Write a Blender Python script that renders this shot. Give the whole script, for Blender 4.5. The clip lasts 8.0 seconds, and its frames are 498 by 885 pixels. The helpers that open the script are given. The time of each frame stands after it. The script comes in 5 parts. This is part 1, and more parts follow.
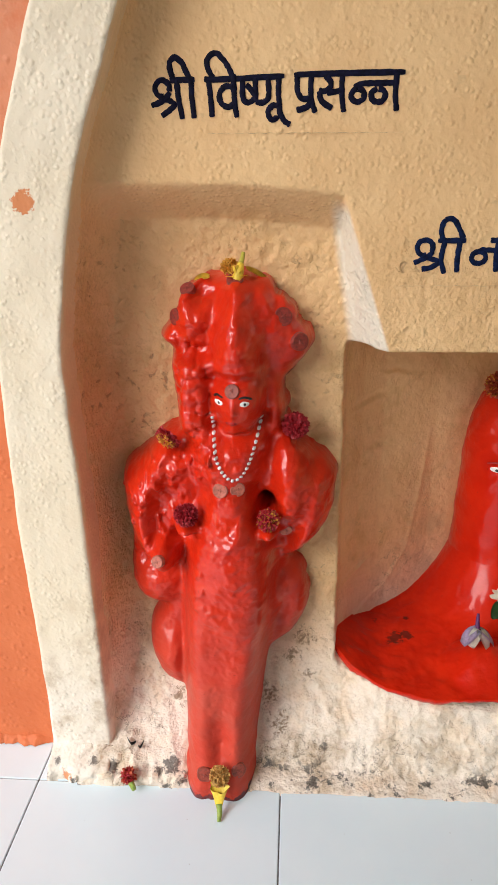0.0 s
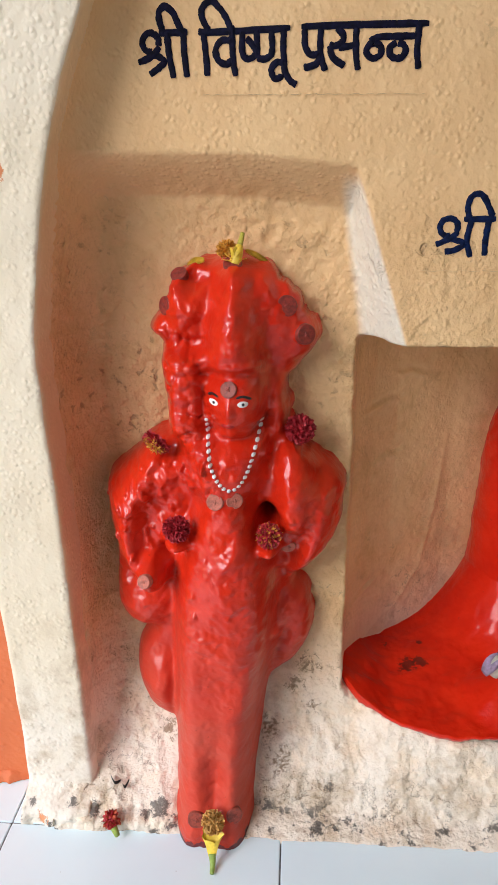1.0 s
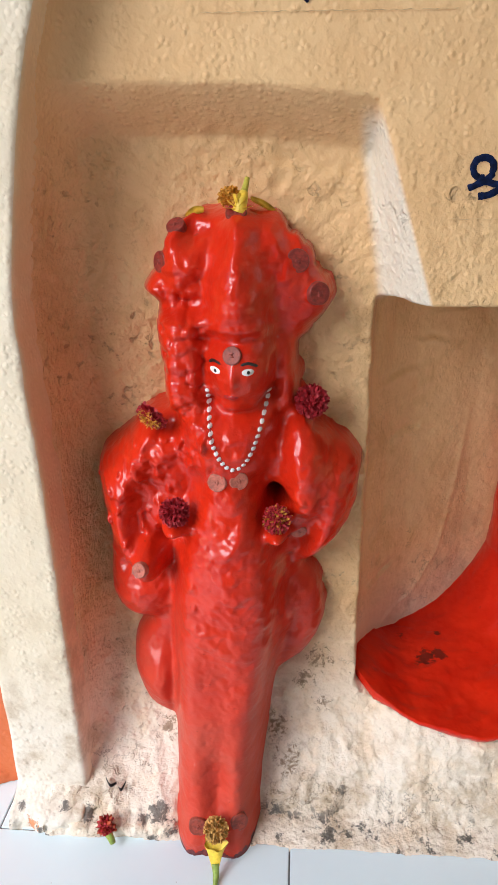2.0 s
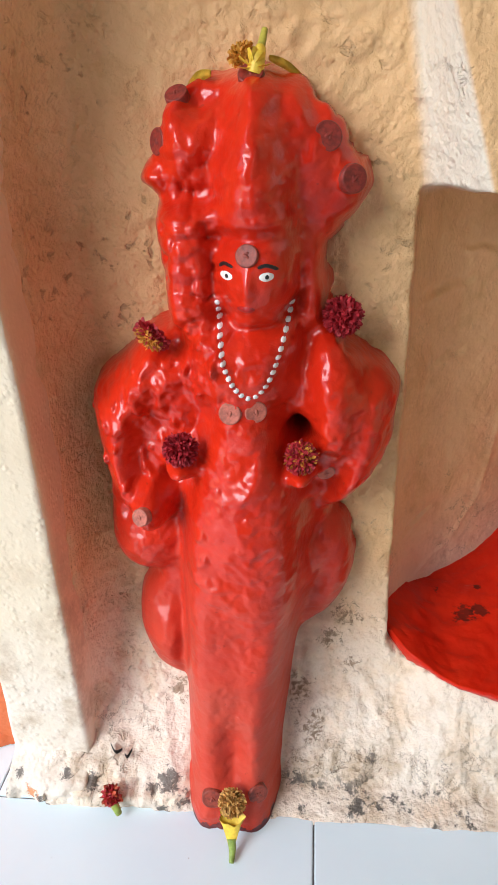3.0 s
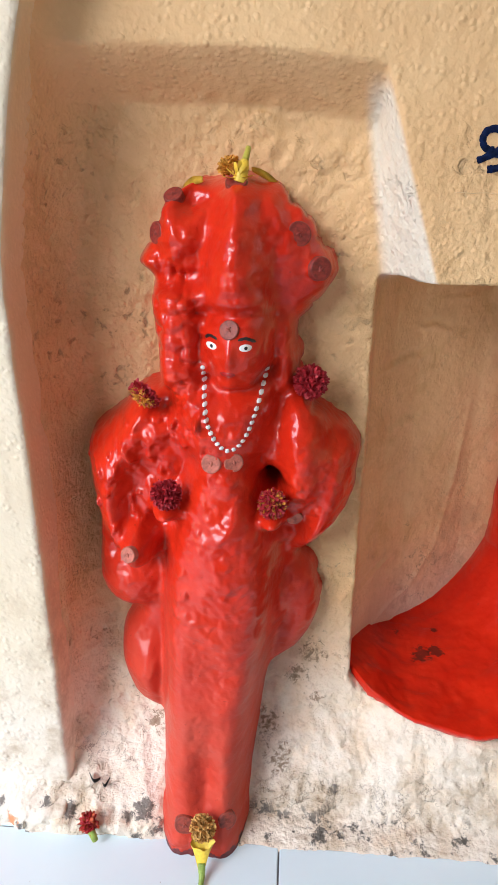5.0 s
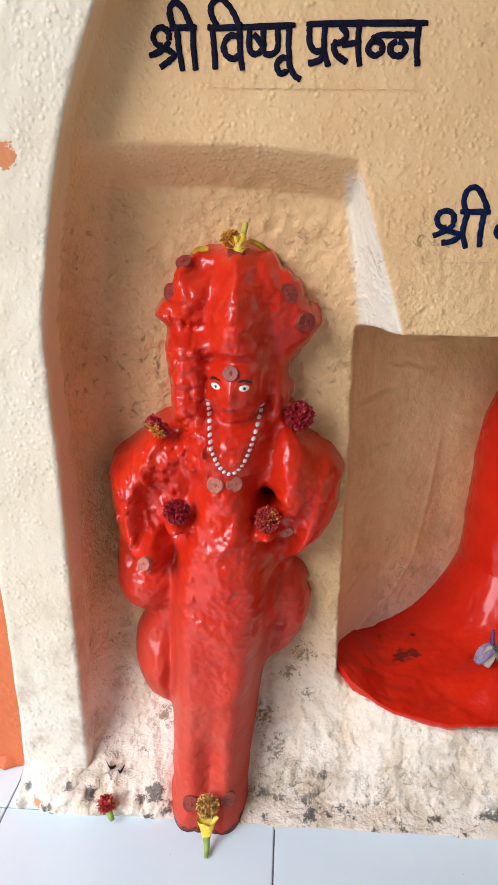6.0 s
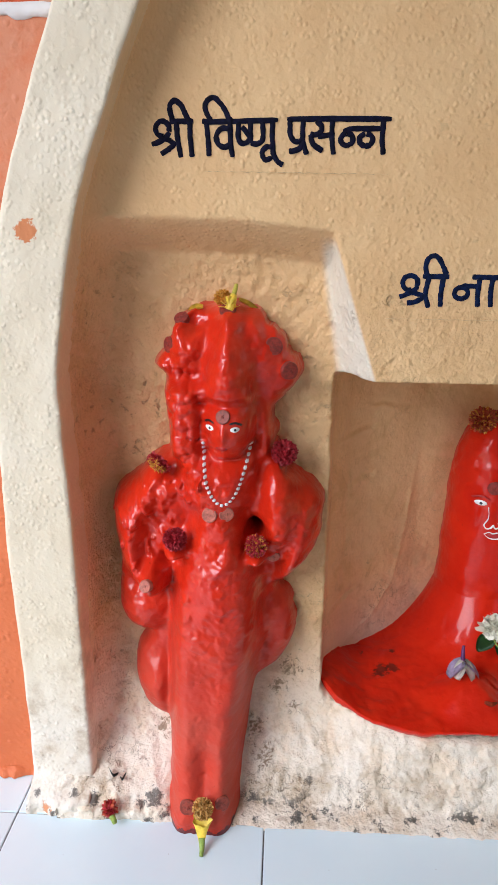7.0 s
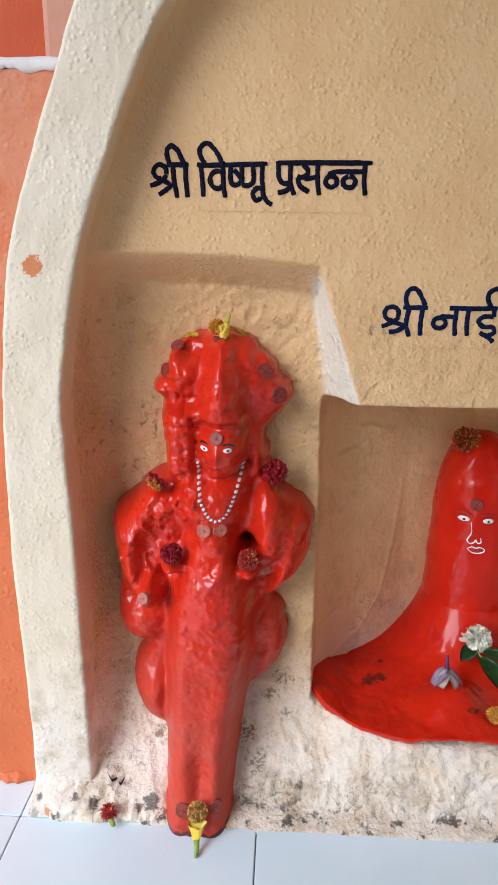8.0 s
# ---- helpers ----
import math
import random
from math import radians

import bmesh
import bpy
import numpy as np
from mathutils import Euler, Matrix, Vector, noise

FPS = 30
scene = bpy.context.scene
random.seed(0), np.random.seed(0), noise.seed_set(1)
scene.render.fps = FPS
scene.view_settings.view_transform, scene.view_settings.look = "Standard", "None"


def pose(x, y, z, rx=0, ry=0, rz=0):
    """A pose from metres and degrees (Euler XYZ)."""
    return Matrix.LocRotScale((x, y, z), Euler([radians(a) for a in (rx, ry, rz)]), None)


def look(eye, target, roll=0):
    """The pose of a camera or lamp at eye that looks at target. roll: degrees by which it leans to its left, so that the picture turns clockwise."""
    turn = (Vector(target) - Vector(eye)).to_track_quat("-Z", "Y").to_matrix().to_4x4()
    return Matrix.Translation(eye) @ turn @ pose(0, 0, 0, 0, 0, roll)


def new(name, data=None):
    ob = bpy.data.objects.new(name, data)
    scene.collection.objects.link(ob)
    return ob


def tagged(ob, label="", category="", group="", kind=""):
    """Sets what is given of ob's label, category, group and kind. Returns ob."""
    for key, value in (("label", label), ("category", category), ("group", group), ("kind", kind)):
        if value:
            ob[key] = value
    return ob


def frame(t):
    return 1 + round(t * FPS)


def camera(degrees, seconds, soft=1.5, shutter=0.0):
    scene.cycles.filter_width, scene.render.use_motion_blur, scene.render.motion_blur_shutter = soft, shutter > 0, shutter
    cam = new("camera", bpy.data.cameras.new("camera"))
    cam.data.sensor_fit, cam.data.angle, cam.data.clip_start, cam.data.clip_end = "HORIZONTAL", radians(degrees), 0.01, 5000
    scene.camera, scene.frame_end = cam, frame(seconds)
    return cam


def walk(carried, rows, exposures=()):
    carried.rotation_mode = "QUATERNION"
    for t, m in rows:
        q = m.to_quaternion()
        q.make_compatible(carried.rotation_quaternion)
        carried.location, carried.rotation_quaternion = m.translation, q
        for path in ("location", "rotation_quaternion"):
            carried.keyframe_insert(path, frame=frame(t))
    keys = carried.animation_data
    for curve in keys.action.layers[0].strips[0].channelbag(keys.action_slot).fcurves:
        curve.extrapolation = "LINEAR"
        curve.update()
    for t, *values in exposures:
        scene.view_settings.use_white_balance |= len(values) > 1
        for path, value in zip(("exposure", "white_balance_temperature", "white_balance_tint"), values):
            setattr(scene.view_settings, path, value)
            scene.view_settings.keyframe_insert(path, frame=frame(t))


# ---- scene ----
cam = camera(40.9, 8.0)
PATH = [
    (0, (0.064, -0.685, 0.698), (-0.071, 1.174, -0.027), -0.8),
    (0.5, (0.06, -0.654, 0.684), (-0.075, 1.215, -0.014), -0.6),
    (1, (0.06, -0.611, 0.666), (-0.076, 1.257, -0.035), -0.5),
    (2.5, (0.048, -0.52, 0.613), (-0.112, 1.303, -0.194), -1.2),
    (3, (0.044, -0.476, 0.583), (-0.142, 1.31, -0.299), -1.6),
    (3.5, (0.038, -0.443, 0.562), (-0.159, 1.325, -0.353), -1.3),
    (4, (0.035, -0.434, 0.557), (-0.118, 1.341, -0.352), -0.4),
    (4.5, (0.044, -0.481, 0.582), (-0.084, 1.342, -0.231), 0.4),
    (6, (0.055, -0.636, 0.643), (-0.062, 1.249, -0.014), 0.5),
    (6.5, (0.061, -0.676, 0.668), (-0.036, 1.224, 0.051), 0.2),
    (7, (0.064, -0.706, 0.684), (-0.039, 1.199, 0.085), 0.5),
    (7.5, (0.071, -0.727, 0.699), (-0.044, 1.186, 0.127), 0.0),
    (8, (0.075, -0.745, 0.706), (-0.029, 1.171, 0.141), 0.5),
]
walk(cam, [(t, look(eye, target, roll)) for t, eye, target, roll in PATH],
     exposures=[(0, 0.34, 6420, 10), (0.5, 0.32, 6380, 10), (1, 0.32, 6080, 10), (2.5, 0.39, 6050, 10), (4.5, 0.48, 5880, 10), (6, 0.40, 5860, 10), (8, 0.28, 5720, 10)])

# ---- light ----
world = bpy.data.worlds.new("sky")
scene.world = world
world.use_nodes = True
wn = world.node_tree
sky = wn.nodes.new("ShaderNodeTexSky")
sky.sky_type = "NISHITA"
sky.sun_disc = False
SUN_EL, SUN_AZ = radians(34), radians(-40)      # from the open side, ahead of the wall and to its left
sky.sun_elevation, sky.sun_rotation = SUN_EL, radians(180) + SUN_AZ * -1
wn.nodes["Background"].inputs[1].default_value = 0.14
wn.links.new(sky.outputs[0], wn.nodes["Background"].inputs[0])

sun_data = bpy.data.lights.new("sun", "SUN")
sun_data.energy, sun_data.angle, sun_data.color = 2.45, radians(37), (1.0, 0.98, 0.955)
sun = new("sun", sun_data)
SUN_FROM = Vector((math.sin(SUN_AZ) * math.cos(SUN_EL), -math.cos(SUN_AZ) * math.cos(SUN_EL), math.sin(SUN_EL)))
sun.matrix_world = look(SUN_FROM * 6, (0, 0, 0))


# ---- materials ----
def material(name):
    m = bpy.data.materials.new(name)
    m.use_nodes = True
    return m, m.node_tree, m.node_tree.nodes["Principled BSDF"]


def node(tree, kind, **values):
    n = tree.nodes.new(kind)
    for key, value in values.items():
        n.inputs[key.replace("_", " ")].default_value = value
    return n


def coords(tree):
    return tree.nodes.new("ShaderNodeTexCoord").outputs["Object"]


def noise_tex(tree, scale, detail=4.0, rough=0.55, distort=0.0):
    n = node(tree, "ShaderNodeTexNoise", Scale=scale, Detail=detail, Roughness=rough, Distortion=distort)
    tree.links.new(coords(tree), n.inputs["Vector"])
    return n.outputs["Fac"]


def ramp(tree, fac, stops):
    r = tree.nodes.new("ShaderNodeValToRGB")
    while len(r.color_ramp.elements) < len(stops):
        r.color_ramp.elements.new(0.5)
    for e, (p, c) in zip(r.color_ramp.elements, stops):
        e.position, e.color = p, (*c, 1) if len(c) == 3 else c
    tree.links.new(fac, r.inputs[0])
    return r.outputs["Color"]


def mix(tree, fac, a, b):
    m = tree.nodes.new("ShaderNodeMix")
    m.data_type = "RGBA"
    for value, socket in ((fac, m.inputs[0]), (a, m.inputs[6]), (b, m.inputs[7])):
        if isinstance(value, (int, float)):
            socket.default_value = value
        elif isinstance(value, tuple):
            socket.default_value = (*value, 1)
        else:
            tree.links.new(value, socket)
    return m.outputs[2]


def maths(tree, op, a, b=0.0, c=0.0):
    m = tree.nodes.new("ShaderNodeMath")
    m.operation = op
    for value, socket in zip((a, b, c), m.inputs):
        if isinstance(value, (int, float)):
            socket.default_value = value
        else:
            tree.links.new(value, socket)
    return m.outputs[0]


def bump(tree, bsdf, height, strength, distance):
    b = node(tree, "ShaderNodeBump", Strength=strength, Distance=distance)
    tree.links.new(height, b.inputs["Height"])
    tree.links.new(b.outputs[0], bsdf.inputs["Normal"])


def axis_value(tree, axis):
    s = tree.nodes.new("ShaderNodeSeparateXYZ")
    tree.links.new(coords(tree), s.inputs[0])
    return s.outputs[axis]


def smooth_step(tree, value, low, high):
    r = tree.nodes.new("ShaderNodeMapRange")
    r.interpolation_type = "SMOOTHSTEP"
    r.inputs[1].default_value, r.inputs[2].default_value = low, high
    tree.links.new(value, r.inputs[0])
    return r.outputs[0]


def cell_tex(tree, scale):
    n = node(tree, "ShaderNodeTexVoronoi", Scale=scale)
    tree.links.new(coords(tree), n.inputs["Vector"])
    return n.outputs["Distance"]


def plaster(name, light, dark, grime=0.0, stipple=110.0, relief=0.5, chips=None, beads=(0.34, 0.80), fade=None):
    """Distemper on rough plaster: blotches, a stippled relief, and dirt in scattered flecks that gathers near the floor."""
    m, t, b = material(name)
    blot = noise_tex(t, 9, 5, 0.6)
    peel = smooth_step(t, noise_tex(t, stipple, 2.0, 0.5), *beads)
    dots = maths(t, "MULTIPLY", maths(t, "SUBTRACT", 1.0, smooth_step(t, cell_tex(t, stipple * 1.15), 0.0, 0.58)), smooth_step(t, noise_tex(t, stipple * 0.22, 2, 0.5), 0.28, 0.60))
    fine = maths(t, "ADD", maths(t, "MULTIPLY", peel, 0.5), maths(t, "MULTIPLY", dots, 0.9))
    grain = noise_tex(t, 330, 2, 0.5)
    col = mix(t, smooth_step(t, blot, 0.3, 0.72), light, dark)
    col = mix(t, maths(t, "MULTIPLY", fine, 0.14), col, tuple(min(1, c * 1.25) for c in light))
    if fade:                    # washed-out coat on the upper part, in ragged patches
        worn = smooth_step(t, maths(t, "MULTIPLY_ADD", axis_value(t, 2), 0.55, noise_tex(t, 22, 6, 0.7)), 0.74, 1.02)
        col = mix(t, worn, col, fade)
    if grime:
        soak = smooth_step(t, noise_tex(t, 17, 6, 0.7, 0.6), 0.47, 0.66)
        under_sign = maths(t, "SUBTRACT", 1.0, smooth_step(t, axis_value(t, 2), 0.58, 0.70))
        col = mix(t, maths(t, "MULTIPLY", maths(t, "MULTIPLY", soak, under_sign), 0.66 * grime), col, (0.60, 0.36, 0.155))
        near_floor = maths(t, "SUBTRACT", 1.0, smooth_step(t, axis_value(t, 2), 0.05, 0.42))
        whitish = maths(t, "MULTIPLY", maths(t, "SUBTRACT", 1.0, smooth_step(t, axis_value(t, 2), 0.05, 0.24)), maths(t, "ADD", 0.66, maths(t, "MULTIPLY", smooth_step(t, noise_tex(t, 20, 5, 0.65), 0.30, 0.55), 0.34)))
        col = mix(t, maths(t, "MULTIPLY", whitish, 0.92), col, (0.78, 0.71, 0.61))
        veins = noise_tex(t, 70, 8, 0.75, 1.1)
        patch = smooth_step(t, noise_tex(t, 11, 4, 0.6), 0.50, 0.64)
        spots = maths(t, "MULTIPLY", maths(t, "MULTIPLY", smooth_step(t, veins, 0.565, 0.65), patch), maths(t, "ADD", maths(t, "MULTIPLY", near_floor, 0.55), 0.22))
        col = mix(t, maths(t, "MULTIPLY", spots, grime), col, (0.17, 0.12, 0.075))
        soil = maths(t, "MULTIPLY", near_floor, smooth_step(t, noise_tex(t, 13, 7, 0.72), 0.47, 0.66))
        col = mix(t, maths(t, "MULTIPLY", soil, 0.7), col, (0.42, 0.30, 0.18))
        line = maths(t, "ABSOLUTE", maths(t, "SUBTRACT", noise_tex(t, 33, 7, 0.66), 0.5))
        crack = maths(t, "MULTIPLY", maths(t, "SUBTRACT", 1.0, smooth_step(t, line, 0.002, 0.014)), smooth_step(t, noise_tex(t, 16, 3, 0.5), 0.50, 0.62))
        col = mix(t, maths(t, "MULTIPLY", maths(t, "MULTIPLY", crack, min(1.0, grime * 1.1)), maths(t, "ADD", maths(t, "MULTIPLY", under_sign, 0.16), maths(t, "MULTIPLY", near_floor, 0.5))), col, (0.13, 0.09, 0.06))
        if grime > 0.6:         # pits and torn trowel edges in the coarse coat, coloured darker brown
            coarse = maths(t, "SUBTRACT", 1.0, smooth_step(t, axis_value(t, 2), 0.60, 0.68))
            field = maths(t, "MULTIPLY", coarse, smooth_step(t, maths(t, "MULTIPLY_ADD", axis_value(t, 0), -0.30, noise_tex(t, 14, 4, 0.6)), 0.44, 0.62))
            pits = smooth_step(t, noise_tex(t, 85, 4, 0.62, 0.5), 0.56, 0.68)
            pits = maths(t, "MULTIPLY", maths(t, "MULTIPLY", pits, field), maths(t, "SUBTRACT", 1.0, smooth_step(t, axis_value(t, 1), 0.066, 0.085)))
            col = mix(t, maths(t, "MULTIPLY", pits, 0.50), col, (0.24, 0.15, 0.075))
        foot = maths(t, "SUBTRACT", 1.0, smooth_step(t, axis_value(t, 2), 0.004, 0.026))
        black = maths(t, "MULTIPLY", foot, smooth_step(t, noise_tex(t, 30, 7, 0.72), 0.545, 0.60))
        col = mix(t, maths(t, "MULTIPLY", black, 0.9), col, (0.06, 0.055, 0.05))
    if grime > 0.6:             # light falling on the recess's slanting right cheek, put into the colour as a paler mask
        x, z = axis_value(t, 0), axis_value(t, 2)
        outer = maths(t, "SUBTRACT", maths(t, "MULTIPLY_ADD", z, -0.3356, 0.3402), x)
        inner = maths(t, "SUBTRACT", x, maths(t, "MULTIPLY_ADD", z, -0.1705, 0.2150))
        lit_cheek = maths(t, "MULTIPLY", smooth_step(t, outer, -0.001, 0.003), smooth_step(t, inner, -0.006, 0.006))
        lit_cheek = maths(t, "MULTIPLY", lit_cheek, maths(t, "MULTIPLY", smooth_step(t, z, 0.522, 0.532), maths(t, "SUBTRACT", 1.0, smooth_step(t, z, 0.664, 0.684))))
        col = mix(t, lit_cheek, col, (0.78, 0.70, 0.56))
    if chips:
        shred, crumbs = noise_tex(t, 130, 5, 0.75), noise_tex(t, 150, 8, 0.75, 0.6)
    for at, size, tone in chips or ():
        d = t.nodes.new("ShaderNodeVectorMath")
        d.operation = "DISTANCE"
        t.links.new(coords(t), d.inputs[0])
        d.inputs[1].default_value = at
        if tone[0] > 0.5:
            ragged = maths(t, "ADD", d.outputs["Value"], maths(t, "MULTIPLY", maths(t, "SUBTRACT", shred, 0.5), size * 2.6))
            mask = maths(t, "SUBTRACT", 1.0, smooth_step(t, ragged, size * 0.85, size))
        else:                   # crumbs of soil, densest in the middle
            gain = 0.26 if tone[0] < 0.1 else 0.17
            dense = maths(t, "SUBTRACT", 1.0, smooth_step(t, d.outputs["Value"], size * 0.2, size * 2.0))
            mask = maths(t, "MULTIPLY", smooth_step(t, maths(t, "MULTIPLY_ADD", dense, gain, crumbs), 0.60, 0.72), maths(t, "MULTIPLY", smooth_step(t, dense, 0.0, 0.35), 0.85))
        col = mix(t, mask, col, tone)
    t.links.new(col, b.inputs["Base Color"])
    b.inputs["Roughness"].default_value = 0.62
    b.inputs["Specular IOR Level"].default_value = 0.35
    h = maths(t, "ADD", maths(t, "MULTIPLY", fine, 1.0), maths(t, "MULTIPLY", grain, 0.10))
    if grime > 0.6:             # trowel marks and pits below the sign panel
        marks = maths(t, "MULTIPLY", noise_tex(t, 50, 5, 0.62), maths(t, "SUBTRACT", 1.0, smooth_step(t, axis_value(t, 2), 0.58, 0.70)))
        smoothed = maths(t, "MULTIPLY_ADD", smooth_step(t, axis_value(t, 1), 0.066, 0.085), -0.62, 1.0)     # the niche is trowelled smoother
        h = maths(t, "ADD", maths(t, "MULTIPLY", h, smoothed), maths(t, "MULTIPLY", maths(t, "MULTIPLY", marks, smoothed), 7.0))
        h = maths(t, "SUBTRACT", h, maths(t, "MULTIPLY", pits, 2.2))
    bump(t, b, h, relief, 0.0010)
    return m


SOIL, SOOT = (0.22, 0.135, 0.075), (0.07, 0.06, 0.055)
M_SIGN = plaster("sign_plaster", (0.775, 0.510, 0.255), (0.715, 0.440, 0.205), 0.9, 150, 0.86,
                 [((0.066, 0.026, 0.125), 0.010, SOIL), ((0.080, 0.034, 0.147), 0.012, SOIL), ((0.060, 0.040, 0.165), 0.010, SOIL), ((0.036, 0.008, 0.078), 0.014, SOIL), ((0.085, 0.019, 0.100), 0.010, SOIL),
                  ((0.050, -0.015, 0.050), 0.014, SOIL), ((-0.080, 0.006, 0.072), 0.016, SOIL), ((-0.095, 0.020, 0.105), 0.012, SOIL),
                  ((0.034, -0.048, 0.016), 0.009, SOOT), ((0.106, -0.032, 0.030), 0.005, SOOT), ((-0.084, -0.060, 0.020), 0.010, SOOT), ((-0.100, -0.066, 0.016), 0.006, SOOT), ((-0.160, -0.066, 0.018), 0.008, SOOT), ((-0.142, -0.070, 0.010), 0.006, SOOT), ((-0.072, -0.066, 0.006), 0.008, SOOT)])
M_BAND = plaster("band_plaster", (0.79, 0.69, 0.53), (0.74, 0.63, 0.46), 0.10, 145, 0.85, [((-0.189, -0.045, 0.684), 0.011, (0.62, 0.22, 0.08)), ((-0.214, -0.068, 0.010), 0.010, (0.66, 0.27, 0.12)), ((-0.190, -0.066, 0.014), 0.004, (0.66, 0.27, 0.12)), ((-0.183, -0.062, 0.022), 0.006, SOOT), ((-0.228, -0.064, 0.020), 0.005, SOOT)], (0.42, 0.80))
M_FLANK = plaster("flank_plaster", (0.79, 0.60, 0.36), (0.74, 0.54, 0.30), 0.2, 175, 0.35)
M_ORANGE = plaster("orange_plaster", (0.62, 0.17, 0.060), (0.55, 0.135, 0.044), 0.0, 110, 1.0, fade=(0.62, 0.235, 0.12))
M_RUST = plaster("rust_plaster", (0.50, 0.085, 0.012), (0.43, 0.065, 0.010), 0.0, 120, 0.4)
M_PINK = plaster("pink_plaster", (0.60, 0.30, 0.20), (0.52, 0.25, 0.16), 0.0, 120, 0.4)
M_WHITEWASH = plaster("whitewash", (0.80, 0.77, 0.74), (0.68, 0.63, 0.60), 0.0, 100, 0.5)


def red_enamel(name, tone, deep, faded=None, chips=()):
    """Many coats of thick glossy vermilion paint, with duller and dustier parts."""
    m, t, b = material(name)
    big = noise_tex(t, 26, 5, 0.6)
    fine = noise_tex(t, 130, 4, 0.6)
    col = mix(t, smooth_step(t, big, 0.32, 0.7), deep, tone)
    rough = maths(t, "ADD", 0.28, maths(t, "MULTIPLY", smooth_step(t, big, 0.35, 0.75), 0.12))
    gloss = 0.38
    if faded:
        low = maths(t, "SUBTRACT", 1.0, smooth_step(t, axis_value(t, 2), 0.08, 0.33))
        dusty = maths(t, "MULTIPLY", low, maths(t, "ADD", 0.50, maths(t, "MULTIPLY", smooth_step(t, noise_tex(t, 15, 6, 0.62, 0.5), 0.36, 0.66), 0.40)))
        col = mix(t, dusty, col, faded)
        rough = maths(t, "ADD", rough, maths(t, "MULTIPLY", dusty, 0.30))
        gloss = maths(t, "MULTIPLY_ADD", low, -0.50, 0.70)
    for at, size in chips:
        d = t.nodes.new("ShaderNodeVectorMath")
        d.operation = "DISTANCE"
        t.links.new(coords(t), d.inputs[0])
        d.inputs[1].default_value = at
        ragged = maths(t, "ADD", d.outputs["Value"], maths(t, "MULTIPLY", maths(t, "SUBTRACT", noise_tex(t, 120, 5, 0.7), 0.5), size * 3.4))
        col = mix(t, maths(t, "MULTIPLY", maths(t, "SUBTRACT", 1.0, smooth_step(t, ragged, size * 0.7, size)), 0.85), col, (0.07, 0.010, 0.007))
    specks = smooth_step(t, noise_tex(t, 210, 2, 0.5), 0.71, 0.76)
    col = mix(t, maths(t, "MULTIPLY", specks, 0.35), col, (0.16, 0.02, 0.01))
    t.links.new(col, b.inputs["Base Color"])
    t.links.new(rough, b.inputs["Roughness"])
    b.inputs["Specular IOR Level"].default_value = 0.10
    if faded:
        t.links.new(gloss, b.inputs["Coat Weight"])
    else:
        b.inputs["Coat Weight"].default_value = gloss
    b.inputs["Coat Roughness"].default_value = 0.09
    b.inputs["Coat IOR"].default_value = 1.5
    sags = noise_tex(t, 65, 3, 0.5, 0.4)
    bump(t, b, maths(t, "ADD", maths(t, "ADD", big, maths(t, "MULTIPLY", sags, 0.55)), maths(t, "MULTIPLY", fine, 0.50)), 0.48, 0.003)
    return m


M_RED = red_enamel("vermilion_paint", (0.65, 0.027, 0.006), (0.52, 0.016, 0.004), (0.50, 0.078, 0.048))
M_RED_WET = red_enamel("deep_vermilion_paint", (0.58, 0.018, 0.003), (0.50, 0.011, 0.002), None, [((0.205, 0.088, 0.114), 0.012), ((0.222, 0.092, 0.114), 0.009), ((0.180, 0.125, 0.118), 0.007), ((0.225, 0.125, 0.116), 0.005)])


def plain(name, color, rough=0.5, metal=0.0, vary=0.25, scale=160, spread=0.0, relief=0.2):
    m, t, b = material(name)
    n = noise_tex(t, scale, 4, 0.6)
    col = mix(t, smooth_step(t, n, 0.3, 0.7), tuple(c * (1 - vary) for c in color), tuple(min(1, c * (1 + vary)) for c in color))
    if spread:
        g = t.nodes.new("ShaderNodeNewGeometry")
        col = mix(t, maths(t, "MULTIPLY", g.outputs["Random Per Island"], spread), col, tuple(min(1, c * 2.6 + 0.02) for c in color))
    t.links.new(col, b.inputs["Base Color"])
    b.inputs["Roughness"].default_value, b.inputs["Metallic"].default_value = rough, metal
    bump(t, b, n, relief, 0.002)
    return m


M_INK = plain("navy_sign_paint", (0.004, 0.004, 0.017), 0.7, 0, 0.5, 220)
M_INK_BLUE = plain("blue_sign_paint", (0.003, 0.009, 0.040), 0.7, 0, 0.6, 220)
for ink in (M_INK, M_INK_BLUE):
    ink.node_tree.nodes["Principled BSDF"].inputs["Specular IOR Level"].default_value = 0.12
M_WHITE = plain("white_paint", (0.82, 0.80, 0.76), 0.4, 0, 0.06)
M_BLACK = plain("black_paint", (0.012, 0.01, 0.01), 0.4)
M_LIP = plain("dark_red_paint", (0.34, 0.011, 0.010), 0.4)
M_RIM = plain("old_maroon_paint", (0.10, 0.010, 0.010), 0.45, 0, 0.5, 90)
M_COIN = plain("paint_smeared_coin", (0.42, 0.115, 0.075), 0.55, 0.0, 0.3, 260)
M_COIN_RED = plain("red_smeared_coin", (0.25, 0.040, 0.022), 0.5, 0.0, 0.35, 260)
M_COIN_DARK = plain("dark_paint_smeared_coin", (0.22, 0.024, 0.015), 0.5, 0.0, 0.35, 260)
M_MAROON = plain("maroon_petals", (0.33, 0.012, 0.020), 0.6, 0, 0.4, 300, 0.35)
M_RUSTY = plain("rust_petals", (0.34, 0.050, 0.014), 0.65, 0, 0.4, 300, 0.3)
M_GOLD = plain("golden_petals", (0.62, 0.27, 0.03), 0.6, 0, 0.3, 300, 0.25)
M_DRIED = plain("dried_petals", (0.48, 0.25, 0.065), 0.75, 0, 0.4, 300, 0.3)
